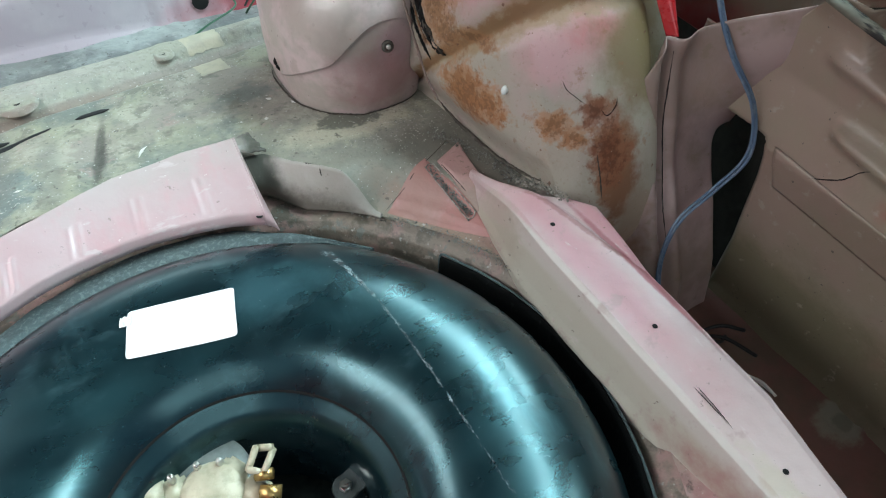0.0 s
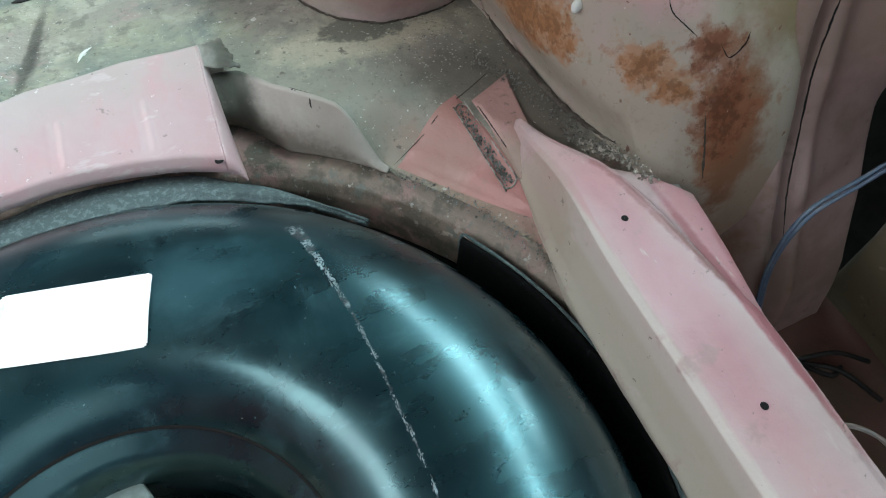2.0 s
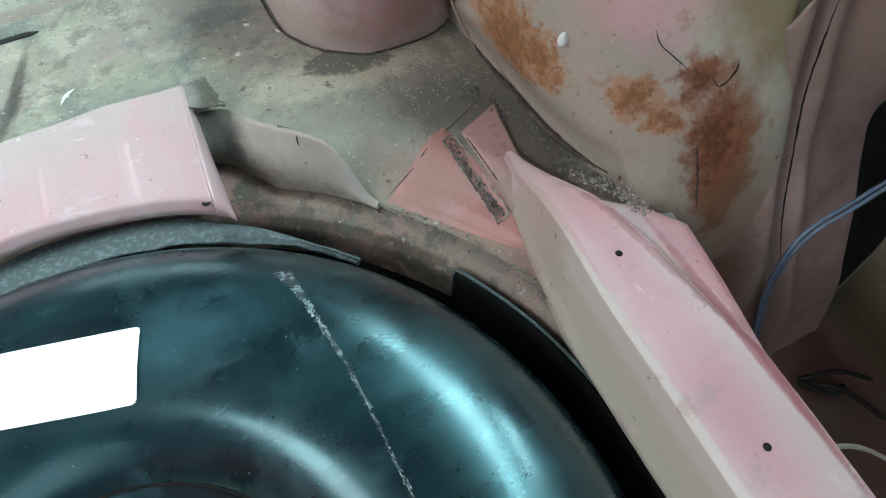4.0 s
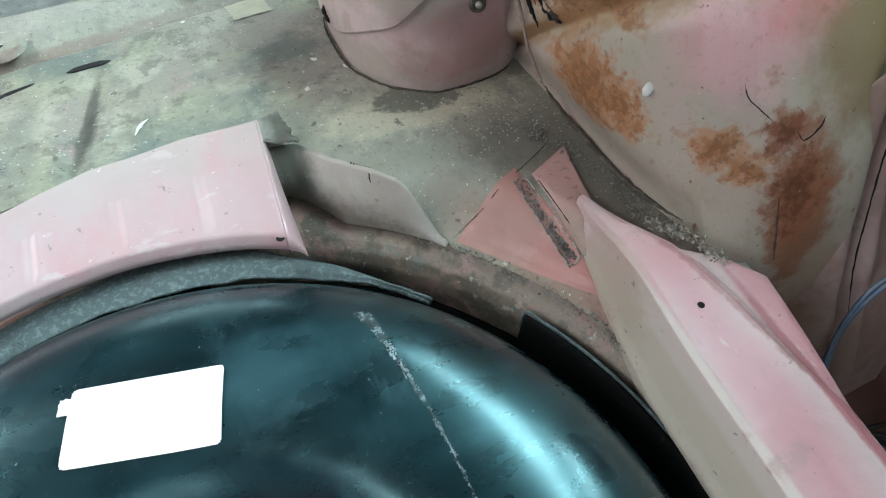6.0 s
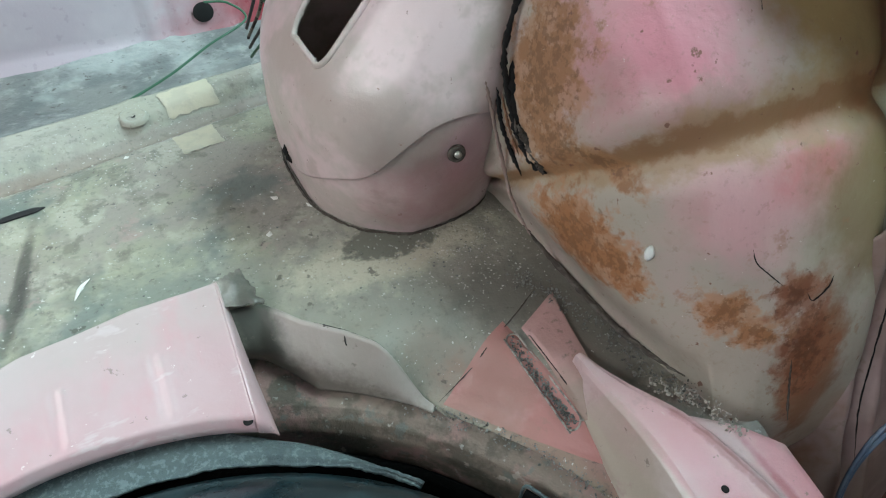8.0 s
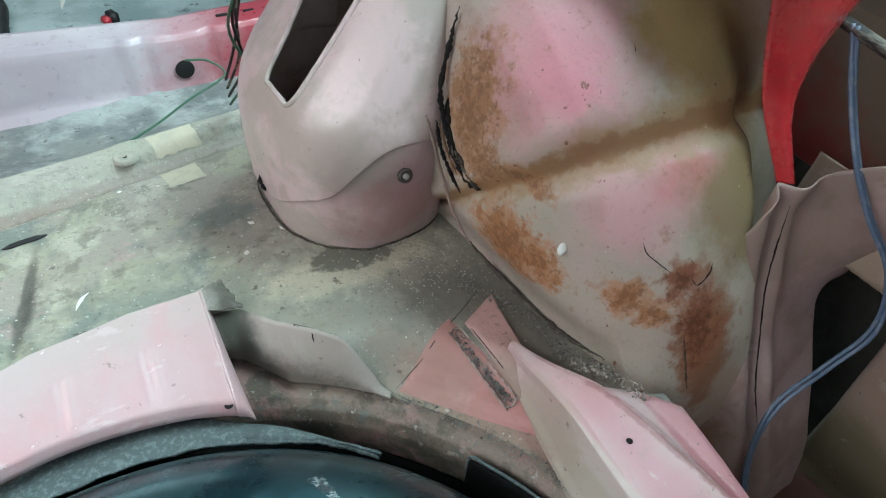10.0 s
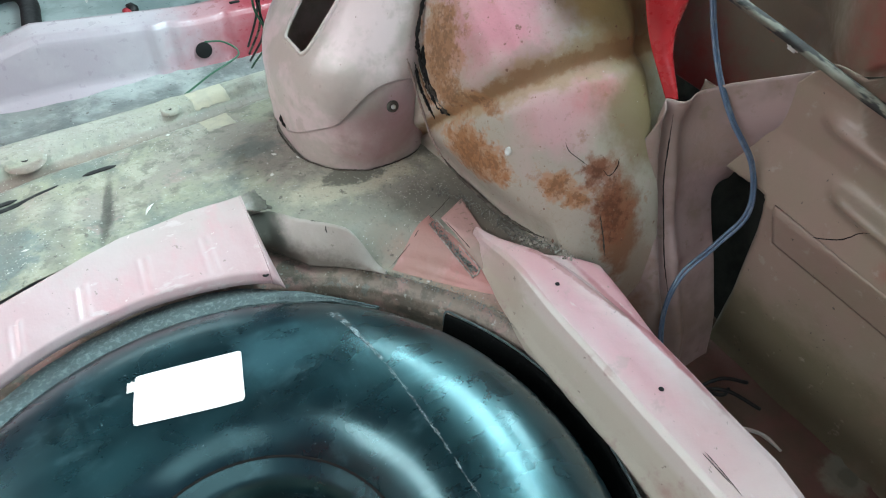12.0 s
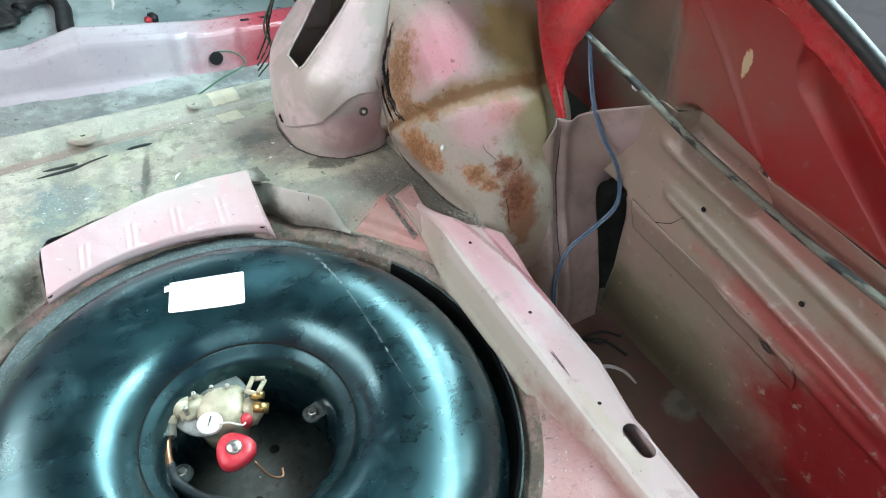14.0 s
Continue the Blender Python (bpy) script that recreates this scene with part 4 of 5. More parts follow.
ob.matrix_basis = pose(0.298, 1.4735, -0.262, 90 - 10, 0, 0)
for sx in (0.03, 0.075, 0.40, 0.455):
    bm = box(bmesh.new(), pose(sx, 1.53, -0.186 if sx < 0.2 else -0.1925, 0, 0, 0), (0.024, 0.010, 0.003), 0.001)
    part("slot_hole", bm, HOLE, sill)


def cabin_point(u, v):
    px, y = -1.1 + 2.2 * u, 1.57 + 2.0 * v
    return (px, y, -0.44 + 0.03 * smooth(0.2, 0.0, abs(px - 0.1) - 0.05) + 0.012 * noise.noise((px * 5, y * 5, 1)))


vs, fs = grid(cabin_point, 80, 70)
tagged(mesh("cabin_floor", vs, fs, CABIN, None, True, 0.002), "bare pale blue-grey cabin floor with dark smears", "car floor", "", "structure")

# ---------------------------------------------------------------- gas tank
tank = new("gas_tank")
TX, TY = -0.006, 0.222
tank.matrix_basis = Matrix.Translation((TX, TY, 0)) @ Euler((radians(0.4), radians(-1.0), 0)).to_matrix().to_4x4()
tagged(tank, "black ring-shaped gas tank with valve, in the spare wheel well", "gas tank")
shell_prof = [(0.098, -0.20), (0.100, -0.12), (0.101, -0.072), (0.106, -0.056), (0.113, -0.046), (0.122, -0.041), (0.125, -0.037), (0.130, -0.030), (0.140, -0.020), (0.153, -0.010), (0.168, -0.003), (0.188, 0.0015),
              (0.208, 0.003), (0.228, 0.002), (0.246, -0.002), (0.262, -0.009), (0.276, -0.018), (0.289, -0.032), (0.300, -0.050), (0.308, -0.072), (0.313, -0.098), (0.314, -0.12), (0.306, -0.16), (0.27, -0.195), (0.22, -0.207)]
shell_prof = [(r + 0.008 * smooth(0.20, 0.29, r), z + 0.002 * smooth(0.22, 0.28, r)) for r, z in shell_prof]
part("shell", lathe(shell_prof, (0, 0, 0), 160, False), TANK, tank)
part("base_plate", lathe([(0.001, -0.165), (0.05, -0.165), (0.104, -0.165), (0.104, -0.17)], (0, 0, 0), 48, False), PLATE, tank, "dark mounting plate in the hole")
part("ring_groove", lathe([(0.1232, -0.0388), (0.1240, -0.0374), (0.1248, -0.0368)], (0, 0, 0), 120, False), HOLE, tank, "sealing groove round the hole")


def tank_top(r):
    return interp(r, [p[0] for p in shell_prof[6:21]], [p[1] for p in shell_prof[6:21]])


def on_tank(px, py, up=0.0):
    """A place on the tank's top, in the tank's own axes."""
    return Vector((px - TX, py - TY, tank_top(math.hypot(px - TX, py - TY)) + up))


# sticker: a bent sheet that follows the shell
LU, LV, LO = Vector((0.0925, -0.0193)), Vector((0.0145, 0.0482)), Vector((-0.0495, 0.3990))


def sticker_point(u, v):
    q = LO + LU * u + LV * v
    return on_tank(q.x, q.y, 0.0012)


def sticker_keep(u, v):
    d = math.hypot(max(0, abs(u - 0.5) - 0.46) / 0.04, max(0, abs(v - 0.5) - 0.43) / 0.07)
    return d < 1


vs, fs = grid(sticker_point, 130, 72, False, sticker_keep)
sticker = mesh("sticker", vs, fs, STICKER, tank)
tagged(sticker, "blank white rectangular sticker with rounded corners")


def peel_point(u, v):
    q = LO + LU * (-0.065 + 0.11 * u) + LV * (0.66 + 0.22 * v)
    p = on_tank(q.x, q.y, 0.0022 + 0.002 * noise.noise((u * 4, v * 4, 1)))
    return p


vs, fs = grid(peel_point, 8, 6)
tagged(mesh("peeled_tab", vs, fs, WHITE, tank), "torn tab of tape at the sticker's edge")

# scratched weld line down the shoulder
SCUFF_LINE = spline([(0.153, 0.436, 0), (0.159, 0.412, 0), (0.166, 0.370, 0), (0.171, 0.330, 0), (0.174, 0.280, 0), (0.176, 0.220, 0), (0.175, 0.130, 0)], 160)


def scuff_point(u, v):
    k = min(159, int(u * 160))
    q = SCUFF_LINE[k].lerp(SCUFF_LINE[k + 1], u * 160 - k)
    wid = 0.0015 + 0.0050 * (1 - u) ** 5 + 0.0012 * noise.noise((u * 30, 0, 0))
    return on_tank(q.x + wid * (v - 0.5) * 2, q.y, 0.0006)


vs, fs = grid(scuff_point, 700, 14, False, lambda u, v: noise.noise((u * 190, v * 5, 3)) + 0.6 * noise.noise((u * 40, v * 2, 8)) > -0.30 + 0.38 * u + 0.9 * abs(v - 0.5))
tagged(mesh("scuffed_line", vs, fs, SCUFF, tank), "pale scuffed scratch line")

# multivalve in the hole, in the tank's own axes
valve = new("valve")
valve.parent = tank
valve.location = (-0.010, 0.021, 0)
tagged(valve, "sand-coloured cast multivalve with gauge and red knob")
VZ = -0.085
part("flange_disc", lathe([(0.001, 0), (0.046, 0), (0.048, 0.002), (0.047, 0.005), (0.001, 0.005)], (-0.020, 0.056, VZ + 0.008), 48), DISC, valve, "dull grey flange disc")
bm = lathe([(0.030, -0.03), (0.032, 0.0), (0.030, 0.022), (0.024, 0.03), (0.001, 0.032)], (-0.010, 0.036, VZ), 32)
box(bm, pose(-0.042, 0.054, VZ + 0.014, 0, 0, 8), (0.034, 0.026, 0.024), 0.004)
box(bm, pose(0.020, 0.020, VZ + 0.014, 0, 0, 40), (0.026, 0.028, 0.026), 0.004)
box(bm, pose(0.006, 0.046, VZ + 0.018, 0, 0, 30), (0.030, 0.022, 0.022), 0.004)
part("body", bm, VALVE, valve)
bm = bmesh.new()
for a, b in (((0.022, 0.034), (0.036, 0.050)), ((0.036, 0.050), (0.048, 0.042)), ((0.048, 0.042), (0.034, 0.025)), ((0.034, 0.025), (0.022, 0.034))):
    rod(bm, (*a, VZ + 0.036), (*b, VZ + 0.040), 0.0032, 10)
part("lever", bm, VALVE, valve, "open cast lever loop")
bm = bmesh.new()
rod(bm, (-0.045, 0.058, VZ + 0.017), (-0.073, 0.064, VZ + 0.017), 0.0125, 20)
rod(bm, (-0.071, 0.068, VZ + 0.018), (-0.077, 0.046, VZ + 0.012), 0.0135, 20)
part("elbow", bm, VALVE, valve, "sand-coloured pipe elbow")
part("pipe_nut", rod(bmesh.new(), (-0.0765, 0.050, VZ + 0.013), (-0.081, 0.032, VZ + 0.008), 0.0125, 6), STEEL, valve, "bright hexagonal pipe nut", False)
tube("copper_pipe", [(-0.080, 0.036, VZ + 0.010), (-0.085, 0.014, VZ + 0.004), (-0.087, 0.000, VZ - 0.002)], 0.0055, COPPER, valve, 16, 12)
tube("hose", [(-0.087, 0.004, VZ - 0.001), (-0.085, -0.014, VZ - 0.014), (-0.060, -0.048, VZ - 0.022), (-0.018, -0.075, VZ - 0.030), (0.030, -0.090, VZ - 0.045)], 0.0068, HOSE, valve, 40, 12)
g = lathe([(0.001, 0), (0.0135, 0), (0.0150, 0.002), (0.0150, 0.006), (0.0132, 0.0075), (0.0128, 0.0066), (0.001, 0.0066)], (-0.030, 0.014, VZ + 0.028), 36)
part("gauge", g, WHITE, valve, "small white round gauge")
bm = bmesh.new()
rod(bm, (-0.030, 0.014, VZ + 0.0362), (-0.026, 0.021, VZ + 0.0362), 0.0008, 6)
rod(bm, (-0.030, 0.014, VZ + 0.0362), (-0.033, 0.009, VZ + 0.0362), 0.0006, 6)
part("gauge_needle", bm, RUBBER, valve)
bm = bmesh.new()
n = 40
ring = [[bm.verts.new((-0.014 + (0.0225 + 0.0018 * math.cos(3 * 2 * math.pi * k / n + 0.6)) * s * math.cos(2 * math.pi * k / n), -0.030 + (0.0225 + 0.0018 * math.cos(3 * 2 * math.pi * k / n + 0.6)) * s * math.sin(2 * math.pi * k / n), VZ + h)) for k in range(n)]
        for s, h in ((0.8, 0.012), (1.0, 0.018), (1.02, 0.026), (0.92, 0.032), (0.5, 0.033))]
for a, b in zip(ring, ring[1:]):
    for k in range(n):
        bm.faces.new((a[k], a[(k + 1) % n], b[(k + 1) % n], b[k]))
bm.faces.new(ring[-1])
part("knob", bm, REDPL, valve, "red plastic shut-off knob")
part("knob_nut", lathe([(0.0095, 0), (0.0095, 0.004), (0.008, 0.006), (0.001, 0.0062)], (-0.014, -0.030, VZ + 0.031), 16), STEEL, valve, "grey knob centre")
for bx, by in ((-0.036, 0.062), (-0.014, 0.062), (0.004, 0.056), (-0.050, 0.046)):
    bm = lathe([(0.0035, -0.01), (0.0035, 0.010), (0.0026, 0.014), (0.001, 0.0145)], (bx, by, VZ + 0.022), 12)
    part("bolt", bm, STEEL, valve)
bm = bmesh.new()
rod(bm, (0.024, 0.014, VZ + 0.03), (0.040, 0.006, VZ + 0.028), 0.0075, 6)
rod(bm, (0.026, 0.028, VZ + 0.034), (0.040, 0.022, VZ + 0.036), 0.005, 12)
part("brass_fitting", bm, BRASS, valve, "brass screw fitting")
part("red_cap", lathe([(0.007, 0), (0.007, 0.01), (0.005, 0.014), (0.001, 0.0145)], (0.010, -0.002, VZ + 0.028), 16), REDPL, valve, "small red cap")
tube("wire", [(-0.020, 0.006, VZ + 0.036), (-0.010, -0.004, VZ + 0.046), (0.004, -0.010, VZ + 0.040), (0.012, 0.0, VZ + 0.036)], 0.0013, WHITE, valve, 20, 6)
tube("earth_wire", [(0.004, -0.040, VZ + 0.0), (0.016, -0.055, VZ - 0.02), (0.030, -0.058, VZ - 0.03), (0.034, -0.048, VZ - 0.028)], 0.0016, COPPER, valve, 20, 6)
for ang, rr in ((14, 0.086), (172, 0.087), (262, 0.086)):
    w = radians(ang)
    ex, ey = rr * math.cos(w), rr * math.sin(w)
    bm = lathe([(0.0125, -0.0015), (0.0130, 0.0), (0.0120, 0.0018), (0.0001, 0.0018)], (ex, ey, -0.100), 24, False)
    box(bm, pose(1.12 * ex, 1.12 * ey, -0.100, 0, 0, ang), (0.022, 0.024, 0.003), 0.001)
    ear = part("mounting_ear", bm, EAR, tank, "", False)
    part("ear_bolt", lathe([(0.0062, 0.0), (0.0062, 0.005), (0.005, 0.006), (0.001, 0.006)], (ex, ey, -0.0985), 6), STEEL, ear, "", False)
for hx, hy in ((0.052, -0.060), (-0.012, -0.030), (0.030, 0.030), (-0.045, -0.075)):
    part("plate_hole", lathe([(0.0065, 0.0), (0.0055, 0.0012), (0.0001, 0.0012)], (hx, hy, -0.1648), 20, False), STEEL if hx > 0.05 else HOLE, tank)

# ---------------------------------------------------------------- lining strips round the tank
def strip(name, a0, a1, r0, r1, z0, z1, material, label, wave=0.0, height=0.0):
    def pt(u, v):
        w = radians(a0 + (a1 - a0) * u)
        end = smooth(0, 0.12, u) * smooth(1, 0.88, u)
        r = r0 + (r1 - r0) * v * (0.25 + 0.75 * end) + wave * noise.noise((u * 8, 0, 1))
        px, py = CX + r * math.cos(w), CY + r * math.sin(w)
        return (px, py, z0 + (z1 - z0) * v + lean_of(px, py) + height * math.sin(math.pi * u) * (1 - v) + 0.002 * noise.noise((u * 20, v * 3, 2)))
    v_, f_ = grid(pt, 120, 8)
    return tagged(mesh(name, v_, f_, material, None, True, 0.004), label, "lining strip")


def foam_point(u, v):
    """Torn foam crescent lying on the tank's shoulder, half under the cover plate."""
    deg = 150.0 - 107.0 * u
    w = radians(deg)
    inner = 0.3015 + 0.0035 * smooth(62, 45, deg) + 0.0012 * noise.noise((deg * 0.9, 0, 1)) + 0.0016 * noise.noise((deg * 0.22, 4, 1))
    outer = interp(deg, (43, 48, 56, 64, 72, 90, 130, 150), (0.3054, 0.3095, 0.3155, 0.322, 0.333, 0.338, 0.332, 0.312))
    r = inner + (outer - inner) * v
    px, py = CX + r * math.cos(w), CY + r * math.sin(w)
    sag_in = 0.006 * smooth(0.35, 0.0, v)
    return (px, py, -0.036 - 0.010 * v - sag_in - 0.004 * smooth(60, 45, deg) + lean_of(px, py) + 0.0022 * noise.noise((deg * 0.16, v * 2, 2)) + 0.0006 * noise.noise((deg * 2, v * 12, 5)))


vs, fs = grid(foam_point, 260, 16)
tagged(mesh("foam_strip", vs, fs, FOAM, None, True, 0.0028), "torn grey foam strip wedged between tank and cover plate", "lining strip")
strip("felt_piece", 165, 84, 0.343, 0.310, -0.085, -0.056, FELT_AND_SHADE, "black felt strip beside the ring tank", 0.004)
strip("felt_strip", 31.0, -60, 0.3415, 0.330, -0.066, -0.125, FELT_AND_SHADE, "black felt strip standing in the well gap", 0.002)
# black sheet added to imitate shade on the painted lower wall
strip("felt_and_shade_lining", 84, 28, 0.3420, 0.326, -0.112, -0.195, FELT_AND_SHADE, "black sheet added for the shade low in the well", 0.001)
strip("felt_and_shade_lining", 31, -280, 0.3440, 0.330, -0.084, -0.190, FELT_AND_SHADE, "black felt lining round the inside of the well", 0.001)
edge_line = []
for k in range(30):
    w = radians(31.2 - 2.6 * k)
    edge_line.append((CX + 0.3425 * math.cos(w), CY + 0.3425 * math.sin(w), -0.0655 + lean_of(CX + 0.3425 * math.cos(w), CY + 0.3425 * math.sin(w))))
hook = [(edge_line[0][0] - 0.003, edge_line[0][1] - 0.002, edge_line[0][2] - 0.02)]
tagged(tube("frayed_edge", hook + edge_line, 0.0015, FOAM, None, 120, 6), "grey frayed edge of the felt strip", "lining strip")

# ---------------------------------------------------------------- pink cover plate over the well's edge
FA0, FA1 = 122.0, 65.5


def cover_point(u, v):
    w = radians(FA0 + (FA1 - FA0) * u)
    inner = 0.322
    ipx, ipy = CX + inner * math.cos(w), CY + inner * math.sin(w)
    # the rear edge runs straighter than the front one
    bx = -0.172 + 0.303 * u
    by = interp(u, (0, 0.3, 0.55, 0.8, 1), (0.578, 0.612, 0.636, 0.644, 0.643))
    px, py = ipx + (bx - ipx) * v, ipy + (by - ipy) * v
    z0 = -0.024 + 0.2 * lean_of(ipx, ipy)
    z = z0 + (0.004 - z0) * v
    for bead in (0.182, 0.397, 0.607, 0.822):
        t = (u - bead) / 0.014
        z += 0.62 * (0.0019 * math.exp(-(t - 1.0) ** 2 * 2.5) - 0.0012 * math.exp(-(t + 0.3) ** 2 * 2.5) + 0.001 * math.exp(-(t + 1.4) ** 2 * 3)) * smooth(0.10, 0.15, v) * (1 - smooth(0.58, 0.64, v))
    z -= 0.012 * smooth(0.07, 0.0, v) ** 2
    z += 0.0016 * noise.noise((px * 14, py * 14, 2)) + 0.0006 * noise.noise((px * 50, py * 50, 5))
    return (px, py, z)


vs, fs = grid(cover_point, 220, 50)
cover = new("cover_plate")
tagged(cover, "pink steel cover plate with pressed beads over the well's edge", "cover plate")
mesh("plate", vs, fs, COVER, cover, True, 0.0015)


def cheek_point(u, v):
    p = Vector(cover_point(1.0, u))
    foot = Vector((p.x + 0.002 + 0.010 * (1 - u), p.y - 0.003, -0.050 + 0.015 * u))
    q = p.lerp(foot, v)
    return q + Vector((0.002 * math.sin(math.pi * v), 0, 0))


vs, fs = grid(cheek_point, 24, 8)
mesh("end_cheek", vs, fs, COVER, cover, True, 0.0015)


def tab_point(u, v):
    a, b = Vector((0.126, 0.625, -0.002)), Vector((0.129, 0.646, 0.001))
    c, d = Vector((0.153, 0.656, -0.004)), Vector((0.160, 0.618, -0.009))
    p = a.lerp(d, u).lerp(b.lerp(c, u), v)
    frayed = Vector((noise.noise((v * 6, 1, 0)), noise.noise((u * 7, 3, 0)), 0)) * 0.004
    return p + frayed * max(u, v) + Vector((0, 0, 0.003 * noise.noise((u * 3, v * 3, 6))))


vs, fs = grid(tab_point, 20, 16)
tagged(mesh("end_tab", vs, fs, FLANGE, cover, True, 0.0008), "torn grey-pink corner of sheet metal")
for u in (0.012, 0.985):
    p = cover_point(u, 0.035)
    part("hole", lathe([(0.0001, 0), (0.0032, 0.0006), (0.0036, 0)], (p[0], p[1], p[2] + 0.0005), 16, False), HOLE, cover)

# ---------------------------------------------------------------- cables
for off in (0.0, 0.0042):
    tagged(tube("blue_cable", [(0.603, 0.452 - off, 0.256), (0.596 + off, 0.425, 0.215), (0.592 + off, 0.395, 0.175), (0.600 + off, 0.366, 0.135), (0.620 + off, 0.333, 0.088), (0.628, 0.318 - off, 0.030), (0.600, 0.322 - off, -0.014), (0.560, 0.325 - off, -0.052), (0.535 + off, 0.31, -0.10), (0.53 + off, 0.285, -0.16), (0.54, 0.27, -0.205)], 0.0020, BLUEW, None, 120), "thin blue cable hanging from the pillar along the liner", "cable", "pair of blue cables")
for lift in (0.0, 0.005):
    tagged(tube("white_cable", [(0.52, 0.19, -0.21), (0.567, 0.177, -0.20 + lift), (0.589, 0.157 - lift, -0.197 + lift), (0.597, 0.132 - lift, -0.20)], 0.0018, WHITE, None, 24), "thin white cable end sticking out behind the rail", "cable", "white cable ends")
tagged(tube("white_cable", [(0.42, -0.12, -0.10), (0.47, -0.14, -0.12), (0.55, -0.18, -0.15), (0.62, -0.25, -0.18)], 0.0022, WHITE, None, 30), "white cable crossing the side pocket", "cable")
for q in (((0.581, 0.247, -0.208), (0.612, 0.236, -0.196), (0.643, 0.217, -0.204)), ((0.581, 0.243, -0.208), (0.604, 0.220, -0.198), (0.627, 0.181, -0.206)), ((0.577, 0.245, -0.208), (0.594, 0.220, -0.200), (0.616, 0.224, -0.208))):
    tagged(tube("black_cable", q, 0.0026, RUBBER, None, 20), "black cable end lying in the side pocket", "cable", "cable ends in the pocket")
tagged(tube("green_cable", [(0.09, 1.15, -0.25), (0.05, 1.22, -0.26), (0.12, 1.26, -0.26), (0.2, 1.32, -0.27), (0.28, 1.38, -0.27), (0.36, 1.42, -0.26), (0.34, 1.45, -0.24), (0.30, 1.46, -0.235)], 0.0022, GREENW, None, 60), "thin dark green cable looped on the seat pan", "cable")

# ---------------------------------------------------------------- the rest of the car, which closes the place
def shell_wall(name, pts, material, label):
    v_ = pts
    ob = mesh(name, v_, [(0, 1, 2, 3)], material, None, False, 0.02)
    return tagged(ob, label, "car body", "", "structure")


shell_wall("wall_left", [(-0.76, -0.7, -0.5), (-0.76, 3.6, -0.5), (-0.76, 3.6, 0.35), (-0.76, -0.7, 0.45)], REDD, "dusty red inner side of the car")
shell_wall("wall_right", [(0.78, -0.7, -0.5), (0.78, 3.6, -0.5), (0.78, 3.6, 0.25), (0.78, -0.7, 0.25)], GAP_SHADE, "right wall painted dark for the shade behind the liner gap")
shell_wall("wall_rear", [(-0.76, -0.63, -0.3), (0.78, -0.63, -0.3), (0.78, -0.63, 0.12), (-0.76, -0.63, 0.12)], REDD, "red rear panel of the car")


def roof_point(u, v):
    px, y = -0.60 + 1.20 * u, 0.30 + 2.4 * v
    return (px, y, 0.93 - 0.08 * (2 * u - 1) ** 2 - 0.06 * (2 * v - 1) ** 2)


vs, fs = grid(roof_point, 24, 24)
tagged(mesh("ceiling", vs, fs, HEADLINER, None, True, 0.02), "dark grey headliner under the car roof", "car roof", "", "structure")


def lid_point(u, v):
    px, y = -0.60 + 1.20 * u, 0.28 - 0.95 * v
    return (px, y, 0.90 + 0.42 * v - 0.06 * (2 * u - 1) ** 2)


vs, fs = grid(lid_point, 24, 24)
tagged(mesh("tailgate", vs, fs, HEADLINER, None, True, 0.03), "dark inner side of the raised tailgate", "tailgate", "", "structure")
for side in (-1, 1):
    for y0, y1, top in ((0.62, 0.86, 0.80), (1.75, 1.85, 0.80)):
        bm = bmesh.new()
        rod(bm, (side * 0.74, y0, 0.25), (side * 0.64, y1, top), 0.035, 12)
        ob = part("pillar", bm, REDP, None)
        tagged(ob, "red painted roof pillar of the car", "car pillar", "", "structure")
gv, gf = grid(lambda u, v: (-40 + 80 * u, -40 + 80 * v, -0.78), 2, 2)
tagged(mesh("ground", gv, gf, GARAGE, None, False), "grey concrete yard under the car", "ground", "", "structure")


# ---------------------------------------------------------------- plates, beads and cracks round the rail's tip
def laid(name, corners, lift, material, parent, label, nu=20, nv=20):
    """A thin plate laid on the floor between four corners."""
    a, b, c, d = [Vector(q) for q in corners]

    def pt(u, v):
        q = a.lerp(b, u).lerp(d.lerp(c, u), v)
        edge = min(u, v, 1 - u, 1 - v)
        return (q.x, q.y, floor_surface(q.x, q.y) + lift * smooth(0, 0.08, edge) + 0.0003)
    v_, f_ = grid(pt, nu, nv)
    return tagged(mesh(name, v_, f_, material, parent), label)


laid("gusset", [(0.258, 0.500), (0.344, 0.392), (0.338, 0.445), (0.322, 0.526)], 0.0014, GUSSET, boot_floor, "pink triangular gusset with a lapped edge", 40, 40)
laid("strap", [(0.332, 0.514), (0.3435, 0.342), (0.357, 0.430), (0.374, 0.533)], 0.0035, STRAP, boot_floor, "dusty pink-brown strap beside the rail", 60, 30)


def ring_on_floor(a, b, r, n=60):
    a, b = Vector(a), Vector(b)
    d = (b - a).normalized()
    out = []
    for k in range(n + 1):
        w = 2 * math.pi * k / n
        e = Vector((math.cos(w), math.sin(w)))
        q = (b if e.dot(d) > 0 else a) + e * r
        out.append((q.x, q.y, floor_surface(q.x, q.y) + 0.0034))
    return out


bead = tube("weld_ring", ring_on_floor((0.3195, 0.506), (0.331, 0.436), 0.0055), 0.0008, SEALP, boot_floor, 120, 6)


